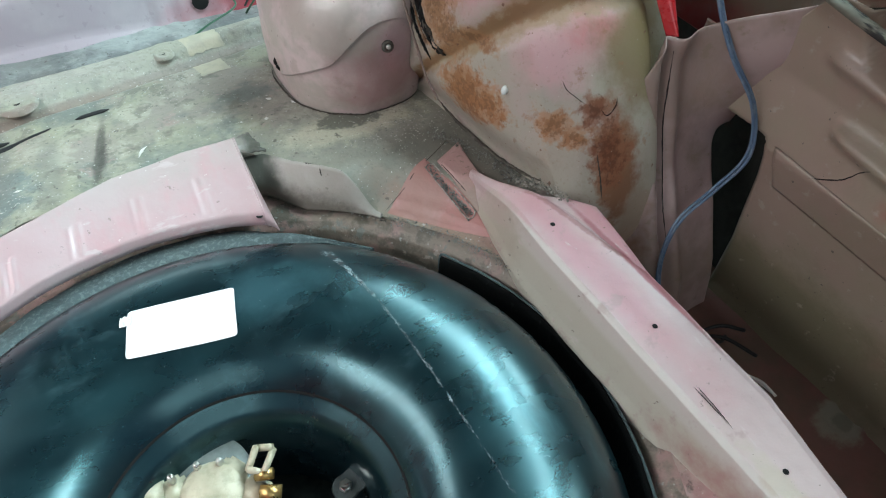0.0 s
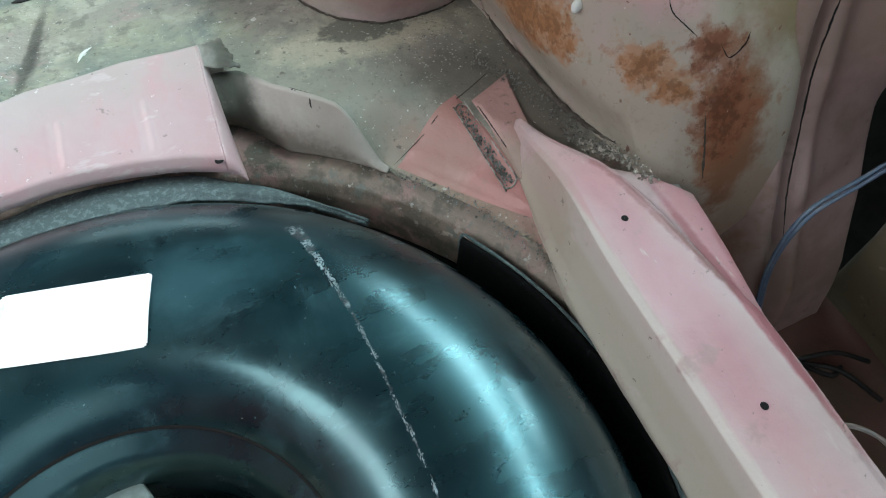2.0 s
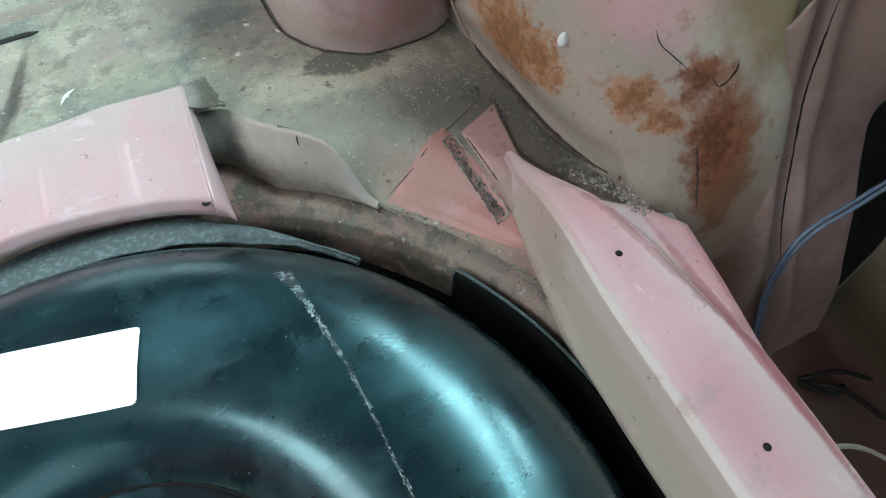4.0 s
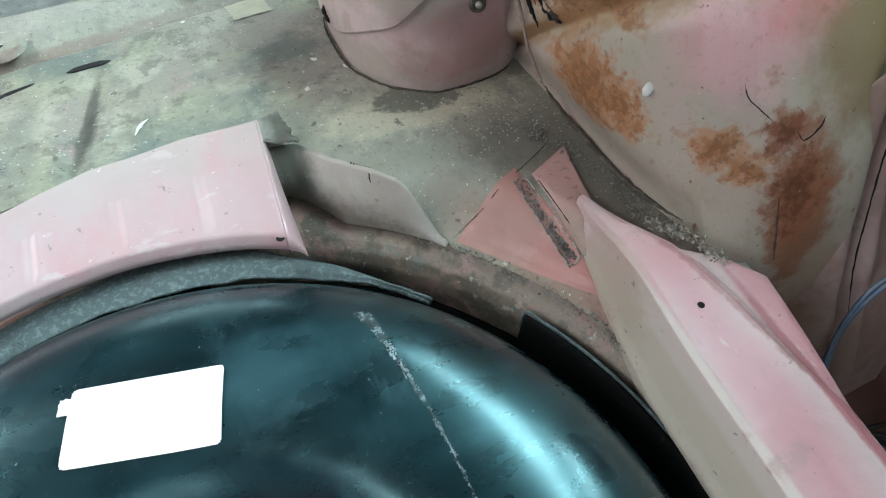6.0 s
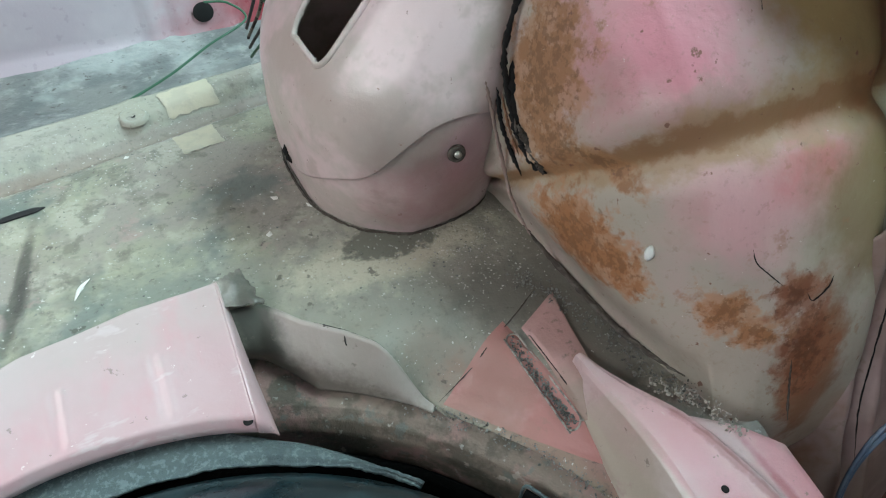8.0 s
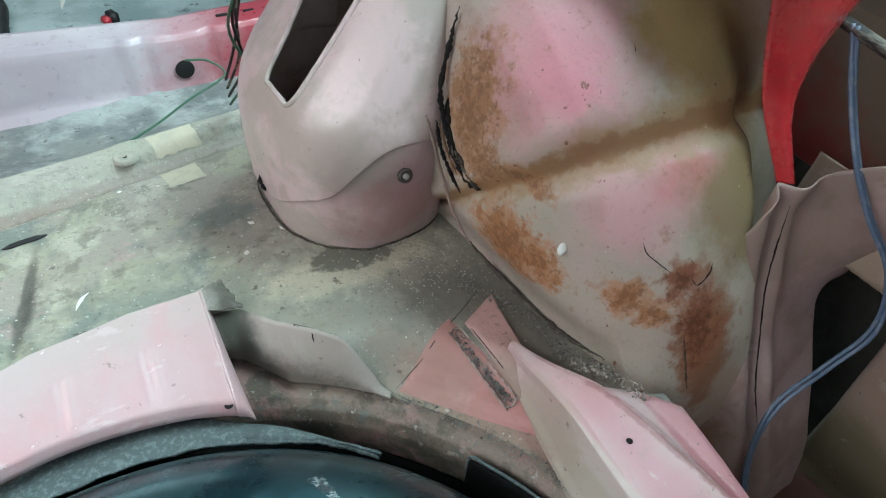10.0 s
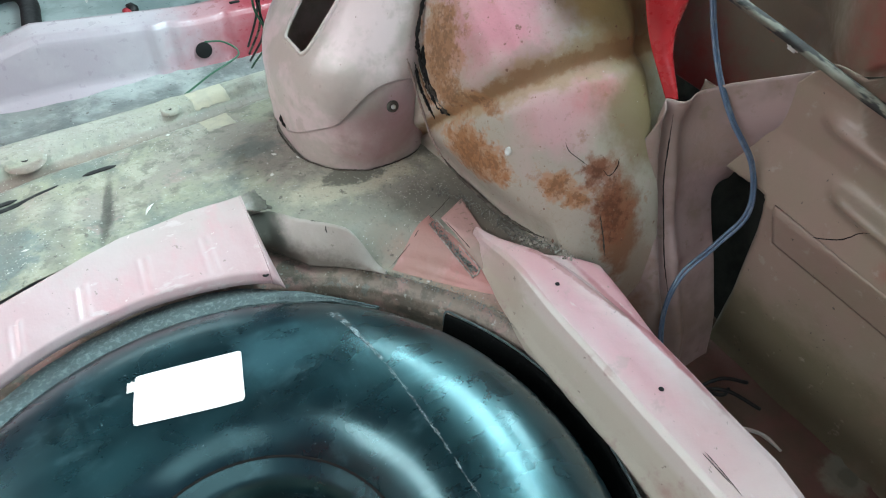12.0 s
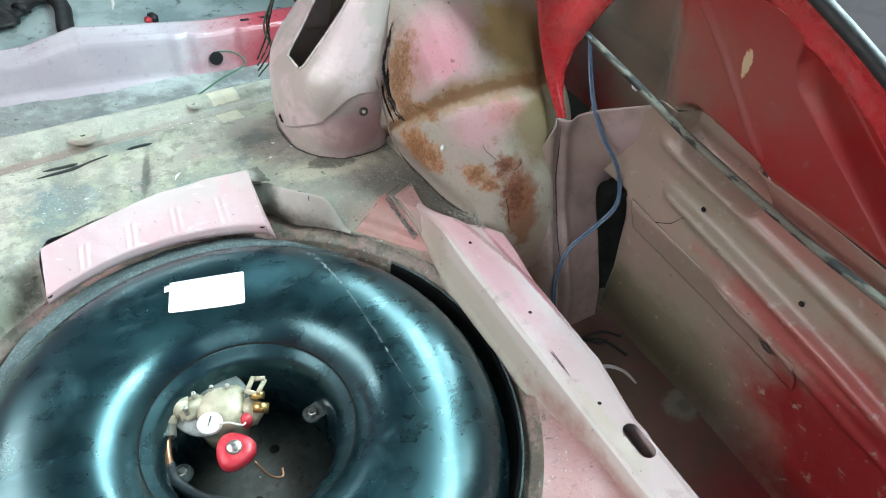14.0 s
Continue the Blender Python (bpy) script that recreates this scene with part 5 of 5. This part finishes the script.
def lump_line(name, pts, width, material, parent, label, count, lift=0.001, seed=1, size=0.003):
    """A raw bead: many small lumps along a line, joined."""
    rnd = random.Random(seed)
    line = spline(pts, 200)
    bm = bmesh.new()
    for k in range(count):
        p = line[rnd.randrange(201)] + Vector((rnd.uniform(-1, 1) * width, rnd.uniform(-1, 1) * width, lift))
        sc = size * rnd.uniform(0.4, 1.3)
        m = Matrix.Translation(p) @ Euler((rnd.uniform(0, 6), rnd.uniform(0, 6), rnd.uniform(0, 6))).to_matrix().to_4x4() @ Matrix.Diagonal((sc, sc * rnd.uniform(0.4, 1), sc * rnd.uniform(0.2, 0.6), 1))
        bmesh.ops.create_icosphere(bm, subdivisions=1, radius=1.0, matrix=m)
    return part(name, bm, material, parent, label)


def on_floor(pts, up=0.001):
    return [(a, b, floor_surface(a, b) + up) for a, b in pts]


lump_line("weld_fill", on_floor([(0.3195, 0.506), (0.325, 0.47), (0.331, 0.436)], 0.002), 0.0042, BEADM, boot_floor, "grey crumbling weld in the slot", 330, 0.0008, 2, 0.0015)
lump_line("sealer_crumbs", on_floor([(0.236, 0.513), (0.262, 0.487), (0.289, 0.456), (0.312, 0.418), (0.332, 0.37), (0.342, 0.33)], 0.0), 0.009, BEADM, boot_floor, "crumbling grey sealer along the well's lip", 520, 0.0005, 3, 0.0012)
lump_line("arch_sealer", [(0.352, 0.560, -0.010), (0.375, 0.52, -0.010), (0.388, 0.47, -0.009), (0.392, 0.43, -0.004), (0.402, 0.40, 0.010)], 0.009, BEADM, boot_floor, "dirty grey sealer lumps along the wheel arch", 420, 0.0006, 4, 0.0014)
lump_line("white_sealer", [(0.385, 0.425, 0.004), (0.398, 0.395, 0.014), (0.408, 0.365, 0.016)], 0.007, SEALP, rail, "pale flaking sealer beside the rail", 200, 0.0006, 5, 0.0015)


def crack(name, pts, radius, parent, material=None, seed=1, n=70):
    rnd = random.Random(seed)
    wid = [rnd.uniform(0.55, 1.15) for _ in range(n + 2)]
    wid = [(a + b + c) / 3 + 0.25 * (b - a) for a, b, c in zip(wid, wid[1:] + wid[:1], wid[2:] + wid[:2])]
    line = spline(pts, n)
    line = [p + Vector((rnd.uniform(-1, 1), rnd.uniform(-1, 1), rnd.uniform(-1, 1))) * radius * 0.25 for p in line]
    return tube(name, line, radius, material or HOLE, parent, n, 6, 0.6, lambda u: wid[int(u * n)] * (0.25 + min(1.0, 6 * min(u, 1 - u))))


crack("split_seam", [(0.378, 0.640, 0.225), (0.371, 0.640, 0.190), (0.361, 0.632, 0.158), (0.3615, 0.620, 0.130), (0.3625, 0.604, 0.108), (0.366, 0.588, 0.092)], 0.0023, arch, None, 2)
crack("split_seam", [(0.357, 0.628, 0.130), (0.357, 0.617, 0.108), (0.360, 0.604, 0.090), (0.365, 0.590, 0.072)], 0.0018, arch, None, 3)
crack("split_seam", [(0.3625, 0.603, 0.112), (0.367, 0.588, 0.100), (0.369, 0.572, 0.088)], 0.0032, arch, CREVICE, 4)
crack("torn_edge", [(0.346, 0.636, 0.150), (0.351, 0.622, 0.115), (0.357, 0.606, 0.075), (0.362, 0.590, 0.045), (0.372, 0.572, 0.018)], 0.0018, arch, LINER, 5)
crack("torn_gap", [(0.369, 0.630, 0.150), (0.3655, 0.616, 0.124), (0.3655, 0.602, 0.104), (0.369, 0.586, 0.091), (0.375, 0.574, 0.085)], 0.0052, arch, None, 21, 40)
crack("torn_strip", [(0.3585, 0.624, 0.128), (0.360, 0.610, 0.106), (0.3635, 0.596, 0.088)], 0.0011, arch, RUSTM, 22, 30)
crack("torn_strip", [(0.361, 0.607, 0.116), (0.3625, 0.598, 0.100), (0.366, 0.586, 0.090)], 0.0013, arch, CREVICE, 23, 24)
crack("torn_edge", [(0.3715, 0.629, 0.158), (0.3705, 0.612, 0.130), (0.3715, 0.598, 0.111), (0.375, 0.583, 0.098), (0.381, 0.570, 0.090)], 0.0012, arch, RUSTM, 24, 60)
crack("rust_crack", [(0.431, 0.436, 0.117), (0.434, 0.430, 0.108), (0.441, 0.420, 0.102), (0.448, 0.414, 0.096)], 0.0005, arch, None, 6, 30)
crack("rust_crack", [(0.462, 0.527, 0.232), (0.461, 0.513, 0.216), (0.4745, 0.499, 0.201)], 0.0005, arch, None, 7, 30)
crack("rust_crack", [(0.4745, 0.499, 0.199), (0.458, 0.493, 0.196), (0.445, 0.490, 0.191), (0.440, 0.486, 0.184)], 0.0005, arch, None, 8, 30)
crack("rust_crack", [(0.463, 0.405, 0.092), (0.474, 0.402, 0.080), (0.484, 0.403, 0.088), (0.487, 0.406, 0.096)], 0.0005, arch, None, 9, 30)
crack("torn_edge", [(0.452, 0.382, 0.05), (0.455, 0.372, 0.025), (0.452, 0.358, 0.004)], 0.0009, arch, CREVICE, 10, 30)
crack("liner_seam", [(0.545, 0.400, 0.140), (0.548, 0.394, 0.100), (0.546, 0.383, 0.060), (0.549, 0.366, 0.01), (0.552, 0.345, -0.045), (0.553, 0.320, -0.09)], 0.0009, liner, None, 11)
for k, line in enumerate(RAIL_NICKS):
    crack("paint_nick", line, 0.0004, rail, None, 41 + k, 30)
crack("sheet_split", quarter_crack, 0.0008, quarter, None, 31, 50)
crack("contact_gap", [(0.372, 0.583, 0.02), (0.389, 0.560, -0.006), (0.394, 0.52, -0.009), (0.3975, 0.485, -0.009), (0.406, 0.45, -0.008), (0.415, 0.42, -0.004)], 0.0026, boot_floor, CREVICE, 12)
crack("lap_line", on_floor([(0.256, 0.503), (0.285, 0.508), (0.303, 0.5135), (0.335, 0.527), (0.362, 0.541)], 0.0004), 0.0005, boot_floor, CREVICE, 13)
crack("lap_line", on_floor([(0.3335, 0.505), (0.337, 0.47), (0.3425, 0.43), (0.3445, 0.395)], 0.0022), 0.0008, boot_floor, None, 14)
split = []
for k in range(12):
    deg = 61.5 - 0.95 * k
    rr = floor_edge(deg) + 0.0015
    sx, sy = CX + rr * math.cos(radians(deg)), CY + rr * math.sin(radians(deg))
    split.append((sx, sy, floor_surface(sx, sy) + 0.0008))
crack("floor_split", split, 0.0008, boot_floor, None, 15)
crack("floor_split", [split[5], (split[5][0] - 0.002, split[5][1] - 0.006, split[5][2] - 0.006), (split[5][0] - 0.0005, split[5][1] - 0.009, split[5][2] - 0.012)], 0.0006, boot_floor, None, 25, 20)
base = []
for k in range(25):
    p = dome_point(radians(150 + 6.6 * k), -0.02)
    base.append((p[0] - 0.002, p[1] - 0.002, floor_surface(p[0], p[1]) + 0.001))
crack("dome_joint", base, 0.0013, dome, CREVICE, 16, 120)
crack("dome_nick", [(0.2275, 0.752, 0.022), (0.2275, 0.747, 0.014), (0.2295, 0.742, 0.008)], 0.0022, dome, None, 17, 12)
bm = bmesh.new()
bmesh.ops.create_icosphere(bm, subdivisions=2, radius=1.0, matrix=pose(0.3865, 0.4735, 0.0955, 40, -30, 30) @ Matrix.Diagonal((0.0058, 0.0042, 0.0022, 1)))
part("paint_blob", bm, WHITE, arch, "small white blob of filler")
for hx, hy, hz in ((0.637, 0.347, 0.132), (0.633, 0.181, 0.124), (0.630, 0.003, 0.112)):
    bm = bmesh.new()
    bmesh.ops.create_icosphere(bm, subdivisions=2, radius=1.0, matrix=Matrix.Translation((hx + 0.003, hy, hz)) @ Matrix.Diagonal((0.0022, 0.0040, 0.0040, 1)))
    part("drill_hole", bm, HOLE, quarter)

# loose flakes on the floor
def flakes(name, spots, material, label, size):
    verts, faces = [], []
    rnd = random.Random(len(spots))
    for px, py, pz in spots:
        w, l, t = rnd.uniform(0, 6.3), size * rnd.uniform(0.5, 1.6), size * rnd.uniform(0.2, 0.6)
        d, e = Vector((math.cos(w), math.sin(w), 0)) * l, Vector((-math.sin(w), math.cos(w), 0)) * l * rnd.uniform(0.3, 0.9)
        o = Vector((px, py, pz))
        k = len(verts)
        verts += [o + d, o + e, o - d, o - e, o + Vector((0, 0, t))]
        faces += [(k, k + 1, k + 4), (k + 1, k + 2, k + 4), (k + 2, k + 3, k + 4), (k + 3, k, k + 4)]
    return tagged(mesh(name, verts, faces, material, None, False), label, "debris", "", "stuff")


spots = []
while len(spots) < 2000:
    px, py = rng.uniform(-0.25, 0.40), rng.uniform(0.55, 0.95)
    # the cluster at (-0.12, 0.70) also stands in for glints on the floor
    near = math.exp(-(math.hypot(px - 0.33, py - 0.60) / 0.06) ** 2) + 0.25 * math.exp(-((py - 0.86 - 0.15 * px) / 0.04) ** 2) + 0.6 * math.exp(-(math.hypot(px + 0.12, py - 0.70) / 0.06) ** 2) + 0.06
    if rng.random() < near and math.hypot(px - CX, py - CY) > 0.43:
        spots.append((px, py, floor_surface(px, py)))
flakes("paint_flakes", spots, FLAKE, "pale paint flakes and grit strewn on the boot floor", 0.0010)
big = [(0.036, 0.708), (0.235, 0.722), (0.10, 0.868), (0.068, 0.875), (0.14, 0.86), (0.19, 0.70), (-0.10, 0.70), (-0.14, 0.69), (0.21, 0.745), (0.16, 0.71)]
flakes("plastic_crumbs", [(a, b, floor_surface(a, b)) for a, b in big], WHITE, "white plastic crumbs lying on the boot floor", 0.0035)
sliver = tube("sliver", [(0.030, 0.697, floor_surface(0.03, 0.697) + 0.001), (0.036, 0.708, floor_surface(0.036, 0.708) + 0.002), (0.044, 0.717, floor_surface(0.044, 0.717) + 0.001)], 0.0016, WHITE, None, 12, 6, 0.5, lambda u: 0.2 + math.sin(math.pi * u))
tagged(sliver, "pale curved sliver of plastic on the floor", "debris")


for ends in (((-0.160, 0.788), (-0.105, 0.801), (-0.050, 0.815)), ((-0.150, 0.806), (-0.120, 0.810), (-0.098, 0.813)), ((-0.020, 0.820), (0.000, 0.823), (0.022, 0.824))):
    tagged(tube("rubber_strip", [(a, b, floor_surface(a, b) + 0.001) for a, b in ends], 0.0028, RUBBER, None, 24, 8, 0.5, lambda u: 0.3 + min(1.0, 5 * min(u, 1 - u))), "black rubber strip lying on the boot floor", "rubber strip", "rubber strips on the floor")
for bx, by, br in ((-0.078, 0.885, 0.026), (0.119, 0.923, 0.015)):
    boss = part("floor_boss", lathe([(br, -0.002), (br * 0.9, 0.0012), (br * 0.78, 0.0022), (br * 0.62, 0.0012), (br * 0.4, 0.0006), (br * 0.25, 0.0014), (br * 0.16, 0.0004)], (bx, by, floor_surface(bx, by)), 40, False), FLOOR, boot_floor, "round pressed boss with a hole")
    part("boss_hole", lathe([(br * 0.17, 0.0003), (0.0003, 0.0001)], (bx, by, floor_surface(bx, by)), 20, False), HOLE, boss)


def tape(cx, cy, w, h, turn):
    def pt(u, v):
        c, q = math.cos(radians(turn)), math.sin(radians(turn))
        a, b = w * (u - 0.5) * (1 + 0.06 * noise.noise((v * 6, cx, 0))), h * (v - 0.5) * (1 + 0.15 * noise.noise((u * 7, cy, 0)))
        px, py = cx + c * a - q * b, cy + q * a + c * b
        return (px, py, floor_surface(px, py) + 0.0012)
    v_, f_ = grid(pt, 24, 16)
    tagged(mesh("masking_tape", v_, f_, TAPE, None), "torn cream masking tape stuck to the floor", "tape", "tape on the floor")


tape(0.178, 0.938, 0.055, 0.034, 8)
tape(0.170, 0.868, 0.042, 0.036, 8)

# ---------------------------------------------------------------- loose things in the cabin
tagged(tube("white_cable", [(0.024, 2.497, -0.420), (0.019, 2.368, -0.420), (0.049, 2.308, -0.420), (0.119, 2.318, -0.420), (0.149, 2.249, -0.420), (0.137, 2.134, -0.420), (0.160, 2.074, -0.420), (0.197, 2.039, -0.420)], 0.008, WHITE, None, 90), "white cable lying on the cabin floor", "cable")
conn = new("connector")
tagged(conn, "red plug with black sleeve on the cabin floor", "plug")
part("plug", box(bmesh.new(), pose(0.226, 2.048, -0.412, 0, 0, 20), (0.018, 0.024, 0.02), 0.003), REDPL, conn)
part("sleeve", box(bmesh.new(), pose(0.244, 2.060, -0.410, 0, 0, 20), (0.022, 0.034, 0.026), 0.003), RUBBER, conn)


def mat_point(u, v):
    w = 2 * math.pi * u
    r = v * (0.10 + 0.04 * noise.noise((math.cos(w) * 2, math.sin(w) * 2, 3)))
    return (-0.231 + 1.3 * r * math.cos(w), 2.260 + 1.2 * r * math.sin(w), -0.425 + 0.05 * (1 - v * v) + 0.02 * noise.noise((math.cos(w) * v * 3, math.sin(w) * v * 3, 1)))


vs, fs = grid(mat_point, 40, 14, True)
tagged(mesh("rubber_mat", vs, fs, RUBBER, None, True, 0.004), "crumpled black rubber mat on the cabin floor", "floor mat")
tagged(tube("black_hose", [(-0.131, 2.210, -0.400), (-0.086, 2.269, -0.400), (-0.031, 2.270, -0.400), (-0.009, 2.188, -0.400), (-0.019, 2.064, -0.400), (-0.022, 1.980, -0.400)], 0.026, RUBBER, None, 50, 12, 0.8), "thick black hose curled on the cabin floor", "hose")
for k, (yy, x0, x1) in enumerate(((2.30, 0.10, 0.75), (2.52, -0.30, 0.75), (2.85, -0.7, 0.7))):
    tagged(tube("floor_rib", [(x0, yy, -0.435), ((x0 + x1) / 2, yy + 0.02, -0.43), (x1, yy + 0.05, -0.435)], 0.03, CABIN, None, 20, 12, 0.7), "pressed rib across the bare cabin floor", "floor rib", "cabin floor ribs", "structure")
for k in range(4):
    z0 = 0.20 - 0.012 * k
    tagged(tube("loom_wire", [(0.34 - 0.012 * k, 0.96, z0 + 0.14), (0.300 - 0.006 * k, 0.90, z0 + 0.02), (0.272 - 0.006 * k, 0.89, z0 - 0.05), (0.262 + 0.004 * k, 0.91, z0 - 0.12), (0.258, 0.96, z0 - 0.19)], 0.0017, (RUBBER, SEAL, RUBBER, GREENW, WHITE, RUBBER)[k], None, 30), "thin loom wire hanging beside the tower", "wire", "wiring loom")
